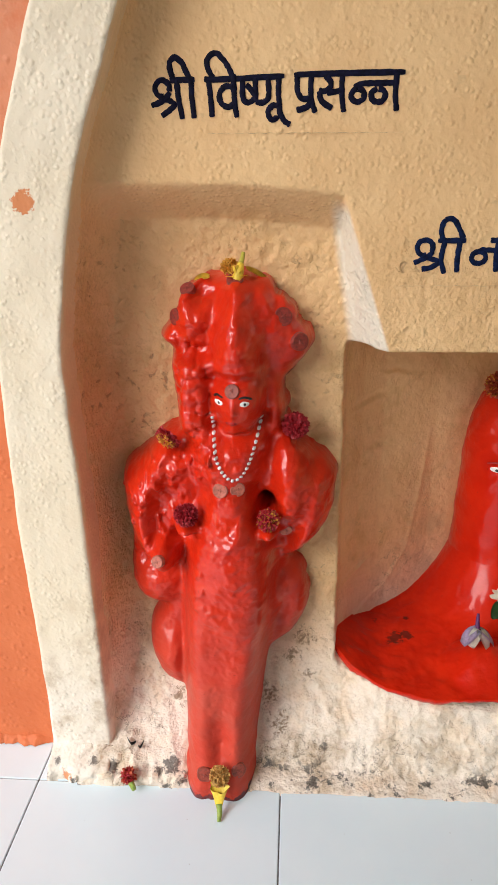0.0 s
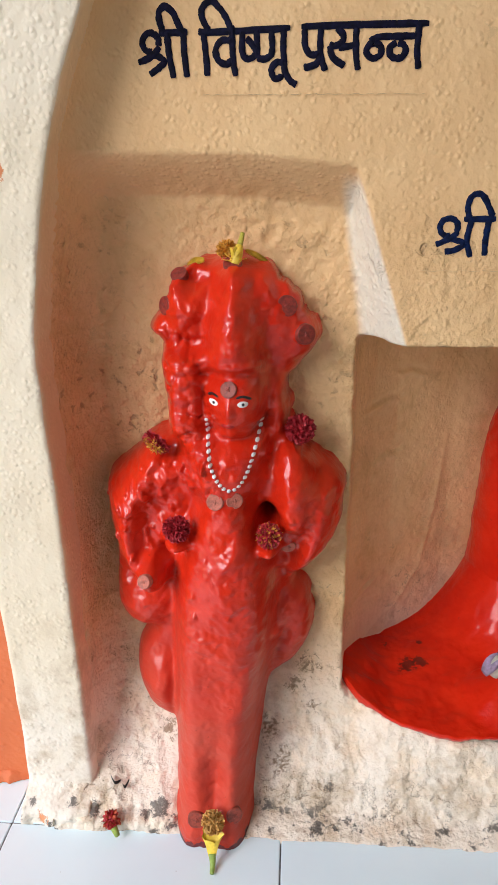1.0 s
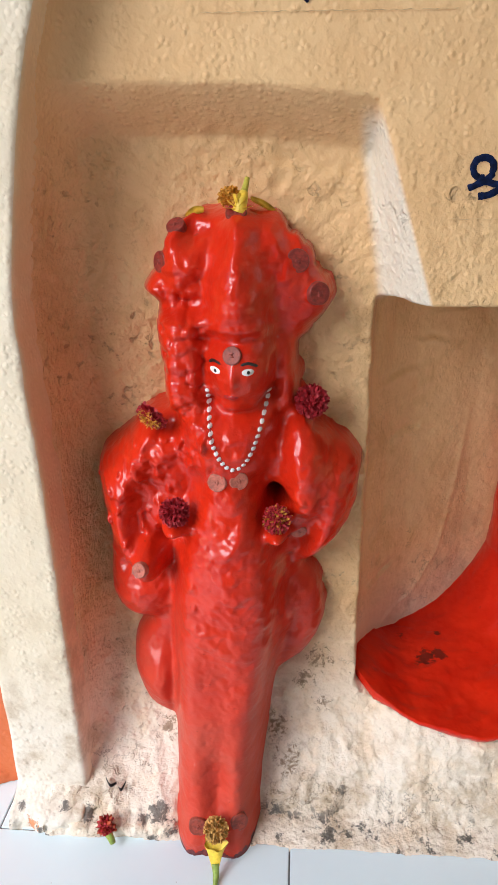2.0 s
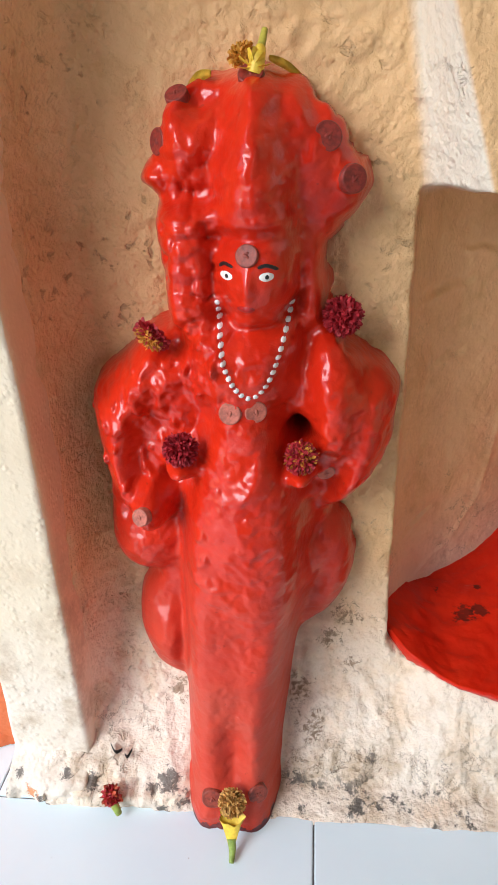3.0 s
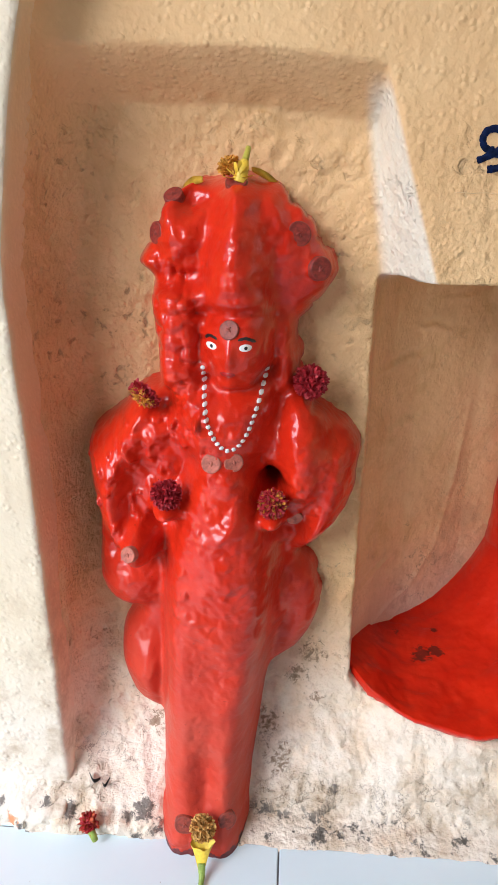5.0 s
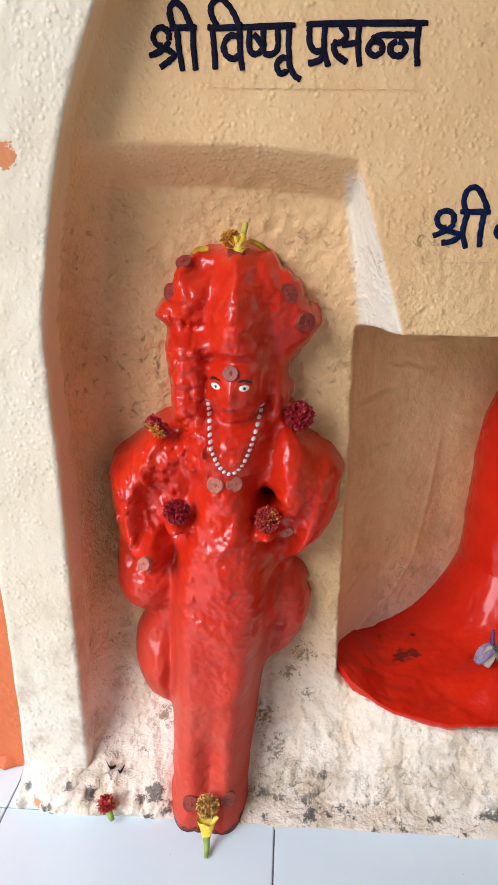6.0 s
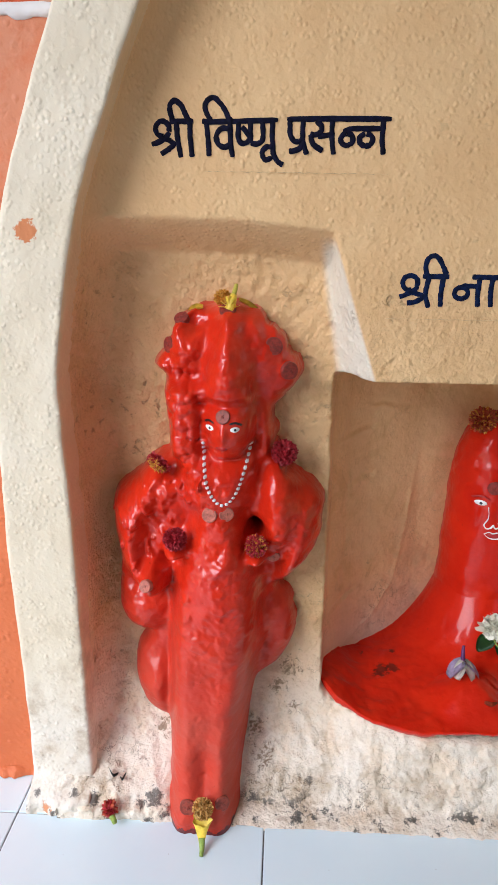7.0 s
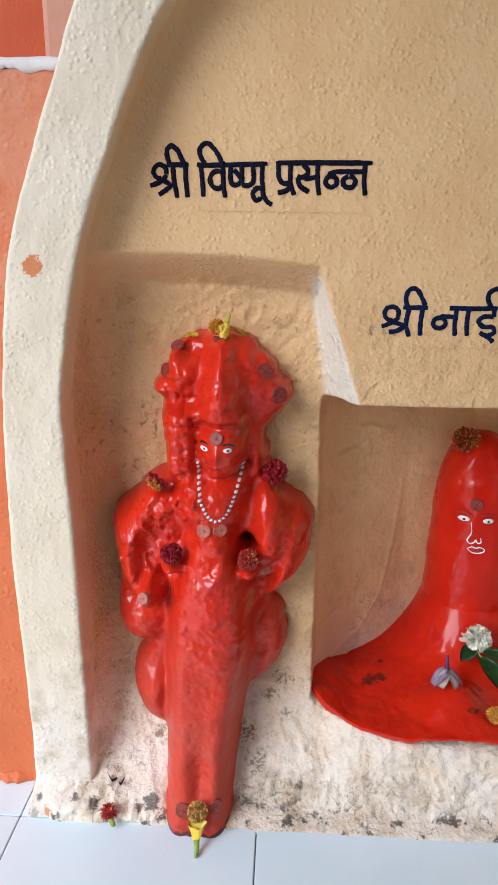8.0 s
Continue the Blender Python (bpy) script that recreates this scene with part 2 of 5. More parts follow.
M_YELLOW = plain("yellow_calyx", (0.78, 0.55, 0.05), 0.5, 0, 0.2, 120)
M_STEM = plain("green_stem", (0.24, 0.33, 0.06), 0.5, 0, 0.25, 120)
M_OLIVE = plain("olive_stem", (0.42, 0.37, 0.05), 0.5, 0, 0.25, 120)
M_LEAF = plain("green_leaf", (0.030, 0.095, 0.022), 0.38, 0, 0.3, 70)
M_PETAL = plain("white_petals", (0.82, 0.80, 0.68), 0.55, 0, 0.08, 200)
M_LILAC = plain("lilac_petals", (0.52, 0.45, 0.62), 0.5, 0, 0.35, 90)
M_VIOLET = plain("violet_petals", (0.10, 0.012, 0.11), 0.5, 0, 0.3, 120)
M_GROUT = plain("dark_grout", (0.15, 0.15, 0.16), 0.85, 0, 0.4, 200)
M_GREY = plain("plain_grey_plaster", (0.34, 0.32, 0.29), 0.85, 0, 0.15, 5)
M_CREAM = plain("cream_bounce_paint", (0.70, 0.60, 0.44), 0.85, 0, 0.08, 6)
M_CEIL = plain("limewashed_ceiling", (0.74, 0.70, 0.64), 0.8, 0, 0.06, 6)
M_EARTH = plain("courtyard_paving", (0.34, 0.31, 0.28), 0.85, 0, 0.2, 3)


def tile_glaze():
    m, t, b = material("white_tile_glaze")
    o = t.nodes.new("ShaderNodeObjectInfo")
    cloud = noise_tex(t, 7, 4, 0.6)
    col = mix(t, smooth_step(t, cloud, 0.3, 0.7), (0.69, 0.83, 0.89), (0.73, 0.86, 0.91))
    col = mix(t, maths(t, "MULTIPLY", o.outputs["Random"], 0.12), col, (0.66, 0.77, 0.84))
    specks = smooth_step(t, noise_tex(t, 75, 2, 0.5), 0.745, 0.765)
    col = mix(t, maths(t, "MULTIPLY", specks, 0.6), col, (0.25, 0.22, 0.2))
    t.links.new(col, b.inputs["Base Color"])
    b.inputs["Roughness"].default_value = 0.22
    bump(t, b, noise_tex(t, 12, 3, 0.5), 0.06, 0.004)
    return m


M_TILE = tile_glaze()


# ---- mesh helpers ----
def mesh_object(name, verts, faces, mats, parent=None, label="", smooth=True, index=None):
    me = bpy.data.meshes.new(name)
    me.from_pydata([tuple(map(float, v)) for v in verts], [], [tuple(map(int, f)) for f in faces])
    for m in mats:
        me.materials.append(m)
    if smooth:
        me.polygons.foreach_set("use_smooth", [True] * len(me.polygons))
    if index is not None:
        me.polygons.foreach_set("material_index", index)
    me.update()
    ob = new(name, me)
    ob.parent = parent
    if label:
        tagged(ob, label)
    return ob


def part(name, bm, mat, parent, label="", smooth=True):
    me = bpy.data.meshes.new(name)
    bm.normal_update()
    bm.to_mesh(me)
    bm.free()
    for m in (mat if isinstance(mat, (list, tuple)) else [mat]):
        me.materials.append(m)
    if smooth:
        me.polygons.foreach_set("use_smooth", [True] * len(me.polygons))
    ob = new(name, me)
    ob.parent = parent
    if label:
        tagged(ob, label)
    return ob


def lattice(x, z, seed):
    """Smooth value noise in [-1, 1] on arrays, cell size 1."""
    rng = np.random.RandomState(seed)
    table = rng.uniform(-1, 1, (256, 256))
    xi, zi = np.floor(x).astype(int), np.floor(z).astype(int)
    u, v = x - xi, z - zi
    u, v = u * u * u * (u * (6 * u - 15) + 10), v * v * v * (v * (6 * v - 15) + 10)
    a, b = table[xi % 256, zi % 256], table[(xi + 1) % 256, zi % 256]
    c, d = table[xi % 256, (zi + 1) % 256], table[(xi + 1) % 256, (zi + 1) % 256]
    return (a * (1 - u) + b * u) * (1 - v) + (c * (1 - u) + d * u) * v


def rough(x, z, cell, seed, octaves=3):
    total, amp = 0, 1.0
    for k in range(octaves):
        c, s = math.cos(0.6 + 1.1 * k), math.sin(0.6 + 1.1 * k)
        total = total + amp * lattice((c * x + s * z) / cell * 2 ** k + 17.3 * k, (c * z - s * x) / cell * 2 ** k + 5.1 * k, seed + k)
        amp *= 0.5
    return total / 1.6


def step(v, a, b):
    u = np.clip((v - a) / (b - a), 0, 1)
    return u * u * (3 - 2 * u)


def smin(a, b, k):
    h = np.clip(0.5 + 0.5 * (b - a) / k, 0, 1)
    return b * (1 - h) + a * h - k * h * (1 - h)


def rounded(points, n=6, closed=True):
    """Catmull-Rom through a few corner points."""
    p = [np.array(q, float) for q in points]
    m, out = len(p), []
    for i in range(m if closed else m - 1):
        g = (lambda k: p[k % m]) if closed else (lambda k: p[min(max(k, 0), m - 1)])
        a, b, c, d = g(i - 1), g(i), g(i + 1), g(i + 2)
        for s in np.linspace(0, 1, n, endpoint=False):
            out.append(0.5 * (2 * b + (c - a) * s + (2 * a - 5 * b + 4 * c - d) * s ** 2 + (3 * b - a - 3 * c + d) * s ** 3))
    if not closed:
        out.append(p[-1])
    return np.array(out)


def inside_distance(X, Z, loop):
    """Distance to a closed outline, positive within it."""
    best = np.full(X.shape, 1e9)
    odd = np.zeros(X.shape, bool)
    for (x0, z0), (x1, z1) in zip(loop, np.roll(loop, -1, axis=0)):
        dx, dz = x1 - x0, z1 - z0
        s = np.clip(((X - x0) * dx + (Z - z0) * dz) / (dx * dx + dz * dz + 1e-12), 0, 1)
        best = np.minimum(best, (X - x0 - s * dx) ** 2 + (Z - z0 - s * dz) ** 2)
        if abs(dz) > 1e-12:
            odd ^= ((z0 > Z) != (z1 > Z)) & (X < dx * (Z - z0) / dz + x0)
    return np.where(odd, 1, -1) * np.sqrt(best)


def grid_mesh(name, P, keep, mats, index=None, **more):
    """A sheet from an array of points, without the cells where keep is false."""
    nz, nx = P.shape[:2]
    ids = np.arange(nz * nx).reshape(nz, nx)
    quads = np.stack([ids[:-1, :-1], ids[:-1, 1:], ids[1:, 1:], ids[1:, :-1]], -1)
    cells = keep[:-1, :-1] | keep[:-1, 1:] | keep[1:, 1:] | keep[1:, :-1]
    quads = quads[cells]
    used = np.unique(quads)
    remap = np.full(nz * nx, -1)
    remap[used] = np.arange(len(used))
    return P.reshape(-1, 3)[used], remap[quads]


def box(bm, x0, x1, y0, y1, z0, z1, bevel=0.0):
    r = bmesh.ops.create_cube(bm, size=1.0, matrix=Matrix.LocRotScale(((x0 + x1) / 2, (y0 + y1) / 2, (z0 + z1) / 2), None, (x1 - x0, y1 - y0, z1 - z0)))
    if bevel:
        edges = list({e for v in r["verts"] for e in v.link_edges})
        bmesh.ops.bevel(bm, geom=edges, offset=bevel, segments=2, affect="EDGES", profile=0.5)


def slab(name, x0, x1, y0, y1, z0, z1, mat, bevel=0.0, parent=None):
    bm = bmesh.new()
    box(bm, x0, x1, y0, y1, z0, z1, bevel)
    return part(name, bm, mat, parent, smooth=False)


# ---- the shrine wall: sign panel, recess, niche and rough foot in one plastered sheet ----
FOOT = -0.0785                   # where the plaster meets the tiles
JAMB = 0.122                    # corner between the recess and the deep niche
LINTEL = 0.531
NICHE_END = 0.62


OUTER = [(-0.243, -0.01), (-0.240, 0.03), (-0.240, 0.187), (-0.243, 0.342), (-0.239, 0.482), (-0.234, 0.56), (-0.221, 0.667), (-0.207, 0.724), (-0.188, 0.777), (-0.169, 0.828), (-0.149, 0.877), (-0.130, 0.924), (-0.085, 1.005), (0.0, 1.11), (0.13, 1.20), (0.29, 1.235)]
INNER = [(-0.160, -0.01), (-0.162, 0.037), (-0.164, 0.191), (-0.165, 0.345), (-0.168, 0.484), (-0.168, 0.548), (-0.147, 0.668), (-0.128, 0.735), (-0.106, 0.788), (-0.086, 0.838), (-0.061, 0.891), (-0.041, 0.923), (0.01, 0.985), (0.08, 1.06), (0.17, 1.115), (0.29, 1.140)]


def recess_depth(z):
    return np.interp(z, [-0.01, 0.0, 0.008, 0.03, 0.057, 0.08, 0.12, 0.16, 0.25, 0.38, 0.66], [FOOT, FOOT, -0.046, -0.030, -0.008, 0.010, 0.024, 0.042, 0.050, 0.054, 0.048])


def red_rim_z(x):
    return np.interp(x, [0.10, 0.122, 0.14, 0.184, 0.243, 0.36, 0.6], [0.134, 0.130, 0.121, 0.111, 0.101, 0.098, 0.110])


def red_rim_y(x):
    return np.interp(x, [0.10, 0.122, 0.14, 0.184, 0.243, 0.36, 0.6], [0.055, 0.046, 0.022, 0.0, -0.018, -0.020, 0.0])


def base_depth(x, z):
    top, ye = red_rim_z(x), red_rim_y(x)
    s = np.clip(z / top, 0, 1)
    low = np.interp(z, [0.0, 0.008, 0.03], [FOOT, -0.050, -0.040])
    y = -0.040 + (ye + 0.040) * s ** 1.6
    return np.where(z < 0.03, np.minimum(low, y), y)


def wall_depth(x, z):
    top_edge = np.interp(x, [-0.2, 0.008, 0.105, 0.4], [0.701, 0.698, 0.688, 0.66])
    right_edge = np.interp(z, [0.40, LINTEL, 0.68, 0.9], [0.205, 0.162, 0.112, 0.04])
    width = np.interp(z, [0.4, LINTEL, 0.66, 0.9], [0.055, 0.039, 0.011, 0.008])
    m = np.minimum((top_edge - z) / 0.036, (right_edge - x) / width)
    y = recess_depth(z) * (0.65 * np.clip(m, 0, 1) + 0.35 * step(m, 0.0, 1.0))
    y = np.where((z < LINTEL) & (x > JAMB - 0.03), recess_depth(z), y)
    # deep niche with a hollow back
    back = np.interp(x, [0.117, 0.13, 0.15, 0.18, 0.21, 0.26, 0.36, 0.45, 0.60], [0.066, 0.090, 0.122, 0.150, 0.168, 0.200, 0.240, 0.22, 0.12])
    wob = 0.0022 * rough(z, z * 0, 0.035, 91)
    into = step(x, JAMB - 0.003 + wob, JAMB + 0.004 + wob) * (1 - step(x, NICHE_END, NICHE_END + 0.006))
    notch = 0.0015 * np.exp(-((x - 0.136) / 0.013) ** 2)
    drop = 0.0065 * step(x, 0.140, 0.168)
    under = 1 - step(z, LINTEL - 0.004 + notch - drop, LINTEL + 0.003 + notch - drop)
    low = step(z, red_rim_z(x) - 0.012, red_rim_z(x) - 0.004)
    inside = into * under
    y = y + (back - y) * inside * low
    y = np.where(x > JAMB + 0.004, np.where(z < red_rim_z(x) + 0.003, base_depth(x, z) + (back - base_depth(x, z)) * low, y), y)
    near = step(x, JAMB, JAMB + 0.06)
    y = np.where((z < red_rim_z(x) - 0.012) & (x < JAMB + 0.06), recess_depth(z) * (1 - near) + base_depth(np.maximum(x, 0.10), z) * near, y)
    y = np.where((x > NICHE_END) & (z < LINTEL), base_depth(x * 0 + 0.4, np.minimum(z, 0.09)), y)
    return y


def build_wall():
    xs = np.arange(-0.215, 0.801, 0.0022)
    zs = np.arange(-0.006, 1.321, 0.0022)
    X, Z = np.meshgrid(xs, zs)
    Y = wall_depth(X, Z)
    # rough mortar ledge along the foot, between the band and the statue
    here = 1 - step(X, -0.075, -0.045)
    crest = 0.016 + 0.0024 * rough(X, Z * 1.5, 0.022, 17, 2)
    ledge = np.interp(Z - crest, [-0.03, -0.001, 0.003, 0.012, 0.024, 0.042, 0.075], [FOOT, FOOT + 0.001, -0.066, -0.056, -0.034, -0.004, 0.012])
    Y = np.where(Z < 0.085, Y * (1 - here) + np.minimum(Y, ledge) * here, Y)
    groove = np.exp(-((Z - crest) / 0.0032) ** 2) * step(rough(X, Z * 0, 0.016, 18, 2), -0.25, 0.15)
    Y = Y + 0.011 * here * groove
    # ridges left by the trowel and torn ledges in the deep niche
    deep = (X > 0.13) & (Z < 0.50) & (Y > 0.06)
    ridge = np.interp(Z, [0.12, 0.15, 0.20, 0.28, 0.36, 0.45], [0.150, 0.196, 0.226, 0.241, 0.249, 0.254])
    Y = Y - deep * 0.0018 * np.exp(-((X - ridge) / 0.0036) ** 2) * (1 - step(Z, 0.34, 0.40))
    for x, z, w, h, slope in ((0.160, 0.440, 0.030, 0.0050, 0.10), (0.195, 0.470, 0.020, 0.0040, -0.2), (0.172, 0.372, 0.014, 0.0060, 0.15), (0.150, 0.200, 0.020, 0.0045, 0.3), (0.225, 0.500, 0.018, 0.0040, 0.0)):
        u, v = (X - x) / w, (Z - z - slope * (X - x) + 0.004 * rough(X, Z * 0, 0.010, 19, 2)) / h
        Y = Y + deep * 0.0062 * np.exp(-u * u) * v * np.exp(-v * v)
    # coved corner where the wall meets the band
    edge = rounded(INNER, 8, False)
    away = X - np.interp(Z, edge[:, 1], edge[:, 0])
    cove = np.clip(1 - away / 0.032, 0, 1)
    Y = Y - np.where(Z < 1.05, np.maximum(Y + 0.030, 0) * 0.80 * (1 - np.sqrt(1 - cove ** 2)), 0)
    low = np.maximum(step(Y, 0.015, 0.040), 1 - step(Z, 0.30, 0.42))
    calm = (1 - 0.25 * step(Z, 0.22, 0.34)) * (1 - 0.60 * step(Y, 0.066, 0.090))
    lumps = calm * (0.0032 * rough(X, Z, 0.045, 11) + 0.0021 * rough(X, Z, 0.0110, 12))
    creases = calm * 0.0042 * np.abs(rough(X + 0.006 * rough(X, Z, 0.02, 15), Z, 0.020, 13)) ** 0.5
    Y = Y + low * (lumps + creases - 0.0014) + (1 - low) * (0.0006 * rough(X, Z, 0.03, 14) + 0.0005 * rough(X, Z, 0.008, 16, 2))
    scour = (1 - step(Z, 0.02, 0.16)) * step(Z, 0.0, 0.01)
    Y = Y + scour * (0.0024 + 0.0022 * here * (1 - step(Z, 0.04, 0.07))) * rough(X, Z, 0.014, 21, 4)
    # the sheet ends under the band
    mid = (rounded(OUTER, 8, False) + rounded(INNER, 8, False)) / 2
    left = np.interp(Z, mid[:, 1], mid[:, 0])
    X = np.clip(X, left, 0.58 - left)
    P = np.stack([X, Y, Z], -1)
    v, f = grid_mesh("wall", P, np.ones(X.shape, bool), None)
    n, (nz, nx) = len(v), X.shape
    loop = list(range(nx)) + [r * nx + nx - 1 for r in range(1, nz)] + [(nz - 1) * nx + c for c in range(nx - 2, -1, -1)] + [r * nx for r in range(nz - 2, 0, -1)]
    rim = v[loop].copy()
    rim[:, 1] = 0.30
    faces = f.tolist()
    for k in range(len(loop)):
        j = (k + 1) % len(loop)
        faces.append((loop[k], n + k, n + j, loop[j]))
    faces.append(tuple(range(n + len(loop) - 1, n - 1, -1)))
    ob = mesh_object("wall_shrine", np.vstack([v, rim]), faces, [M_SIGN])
    tagged(ob, "cream distempered plaster wall with a shallow recess and deep niche", "wall", kind="structure")
    return ob


build_wall()

# raised arch band round the shrine



def build_band():
    half_o, half_i = rounded(OUTER, 16, False), rounded(INNER, 16, False)
    mirror = lambda a: np.vstack([a, (a * [-1, 1] + [0.58, 0])[::-1][1:]])
    o, i = mirror(half_o), mirror(half_i)
    # the section runs from the outer flank over the face to the inner flank
    section = [(0.0, 0.02), (0.0, -0.030), (0.004, -0.040), (0.018, -0.0445)]
    section += [(u, -0.0455) for u in np.linspace(0.06, 0.94, 26)]
    section += [(0.975, -0.0440), (0.996, -0.0405), (1.0, -0.034), (1.0, 0.0), (1.0, 0.03), (1.0, 0.066)]
    rows = []
    for k, (a, b) in enumerate(zip(o, i)):
        row = []
        for u, y in section:
            q = a + (b - a) * u
            row.append((q[0], y, q[1]))
        rows.append(row)
    P = np.array(rows)
    X, Z = P[..., 0], P[..., 2]
    face = (P[..., 1] < -0.03)
    P[..., 1] += np.where(face, 0.0014 * rough(X, Z, 0.03, 31) + 0.0006 * rough(X, Z, 0.009, 32), 0)
    P[..., 0] += 0.0009 * rough(Z, P[..., 1], 0.03, 33)
    # worn foot that spreads on to the tiles
    spread = 1 - step(Z, 0.016, 0.033 + 0.008 * rough(X, Z * 0, 0.03, 34))
    P[..., 1] -= np.where(face, spread * (0.030 + 0.005 * rough(X, Z, 0.013, 35)), 0)
    v, f = grid_mesh("band", P, np.ones(X.shape, bool), None)
    faces = f.tolist()
    m = len(section)
    for r in range(len(rows) - 1):
        faces.append((r * m + m - 1, r * m, (r + 1) * m, (r + 1) * m + m - 1))
    faces = [q[::-1] for q in faces]
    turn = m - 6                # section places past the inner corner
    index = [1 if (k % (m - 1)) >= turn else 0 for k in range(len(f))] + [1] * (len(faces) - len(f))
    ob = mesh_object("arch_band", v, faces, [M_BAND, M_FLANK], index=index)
    tagged(ob, "pale cream stippled plaster arch band framing the shrine", "arch", kind="structure")


build_band()

# orange side wall with its whitewashed coping and what stands behind
bm = bmesh.new()
ends = [(-2.6, -0.01), (-0.205, -0.01), (-0.205, 0.50), (-0.186, 0.68), (-0.150, 0.78), (-0.116, 0.8735), (-2.6, 0.8735)]
rows = [[bm.verts.new((x, y, z)) for x, z in ends] for y in (-0.014, 0.299)]
bm.faces.new(rows[0])
bm.faces.new(rows[1][::-1])
for k in range(len(ends)):
    bm.faces.new((rows[0][k], rows[1][k], rows[1][(k + 1) % len(ends)], rows[0][(k + 1) % len(ends)]))
bmesh.ops.recalc_face_normals(bm, faces=bm.faces[:])
o = part("wall_orange", bm, M_ORANGE, None, smooth=False)
tagged(o, "orange painted rough plaster side wall", "wall", kind="structure")


def build_coping():
    """A thick brushed layer of whitewash with a ragged lower edge."""
    xs = np.concatenate([np.linspace(-2.6, -0.52, 30), np.arange(-0.5, -0.104, 0.003)])
    drip = 0.0045 * rough(xs, xs * 0, 0.022, 81, 3) + 0.002 * rough(xs, xs * 0, 0.005, 82)
    crest = 0.0016 * rough(xs, xs * 0, 0.03, 83)
    rows = [np.stack([xs, np.full(xs.shape, y), z + k * drip + c * crest], -1) for y, z, k, c in
            ((0.299, 0.8745, 0, 0), (-0.012, 0.8745, 0, 0), (-0.012, 0.8705, 1, 0), (-0.0155, 0.8712, 1, 0), (-0.0172, 0.8755, 0.4, 0), (-0.0168, 0.8805, 0, 1), (-0.0140, 0.8845, 0, 1), (-0.004, 0.8860, 0, 1), (0.299, 0.8860, 0, 0))]
    P = np.array(rows)
    P[3:6, :, 1] += 0.0012 * rough(P[3:6, :, 0], P[3:6, :, 2], 0.010, 84)
    v, f = grid_mesh("coping", P, np.ones(P.shape[:2], bool), None)
    faces = f.tolist()
    n = len(xs)
    for side in (0, n - 1):
        faces.append([r * n + side for r in range(len(rows))])
    return mesh_object("wall_coping", v, faces, [M_WHITEWASH])


o = build_coping()
tagged(o, "whitewashed coping on the orange wall", "trim", kind="structure")
o = slab("wall_rust", -2.6, 0.0, 0.302, 0.42, 0.0, 2.15, M_RUST, 0.0)
tagged(o, "rust orange painted wall behind the coping", "wall", kind="structure")
o = slab("wall_pier", -0.224, -0.05, 0.14, 0.299, 0.885, 2.15, M_PINK, 0.008)
tagged(o, "dull pink plaster pier above the coping", "wall", kind="structure")



def build_paint_bead():
    """Crumbled orange paint and mortar along the wall's foot."""
    xs = np.arange(-0.62, -0.236, 0.0025)
    reach = 0.010 + 0.006 * rough(xs, xs * 0, 0.018, 86, 3) + 0.003 * rough(xs, xs * 0, 0.005, 87)
    rise = 0.013 + 0.006 * rough(xs, xs * 0, 0.025, 88)
    P = np.array([np.stack([xs, -0.010 - reach * math.cos(a), 0.0008 + rise * math.sin(a)], -1) for a in np.linspace(0, math.pi / 2, 7)])
    P[1:-1, :, 1] += 0.0016 * rough(P[1:-1, :, 0], P[1:-1, :, 2], 0.007, 89)
    v, f = grid_mesh("bead", P, np.ones(P.shape[:2], bool), None)
    ob = mesh_object("trim_foot", v, [q[::-1] for q in f.tolist()], [M_ORANGE])
    tagged(ob, "crumbly orange-painted mortar along the foot of the wall", "trim", kind="structure")


build_paint_bead()

# unseen porch, added to close the place and shape the light; open to the left and at the front
o = slab("wall_north", 0.802, 3.0, 0.02, 0.42, 0.0, 2.15, M_SIGN)
tagged(o, "plain cream plaster wall beside the shrine", "wall", kind="structure")
o = slab("wall_above", 0.001, 0.80, 0.345, 0.42, 0.0, 2.15, M_SIGN)
tagged(o, "plain cream plaster wall behind the shrine", "wall", kind="structure")
# added out of view: bounces warm light on to the band's inner flank
o = slab("wall_east_bounce", 2.2, 2.4, -3.0, 0.018, 0.0, 2.15, M_CREAM)
tagged(o, "unseen cream wall added to bounce warm light on the shrine", "wall", kind="structure")
# added out of view: blocks sky from the front, keeps gloss reflections dark
o = slab("wall_south_blocker", -1.0, 1.2, -2.6, -2.45, 0.0, 2.15, M_GREY)
tagged(o, "unseen plain grey wall added to block the front sky", "wall", kind="structure")
# added out of view: height and left edge set to dim the upper wall
o = slab("ceiling", -1.10, 3.0, -2.6, 0.42, 2.152, 2.29, M_CEIL)
tagged(o, "unseen flat ceiling slab added to dim the upper wall", "ceiling", kind="structure")

# ---- floor ----
floor = slab("floor", -2.6, 3.0, -3.0, 0.42, -0.16, -0.0022, M_GROUT)
tagged(floor, "white glazed tile floor with dark joints", "floor", kind="structure")
o = slab("ground", -400, 400, -400, 400, -0.5, -0.165, M_EARTH)
tagged(o, "pale paved courtyard ground", "ground", kind="structure")


def build_tiles():
    w, gap = 0.3045, 0.0016
    bm = bmesh.new()
    box(bm, gap / 2, w - gap / 2, gap / 2, w - gap / 2, -0.008, 0.0, 0.0012)
    me = bpy.data.meshes.new("tile")
    bm.to_mesh(me)
    bm.free()
    me.materials.append(M_TILE)
    for i in range(-6, 8):
        for j in range(-6, 1):
            t = new("tile", me)
            t.parent = floor
            t.matrix_basis = pose(0.0525 + (i - 1) * w + random.uniform(-0.0004, 0.0004), -0.0735 + j * w, random.uniform(-0.0004, 0.0), 0, 0, random.uniform(-0.12, 0.12))


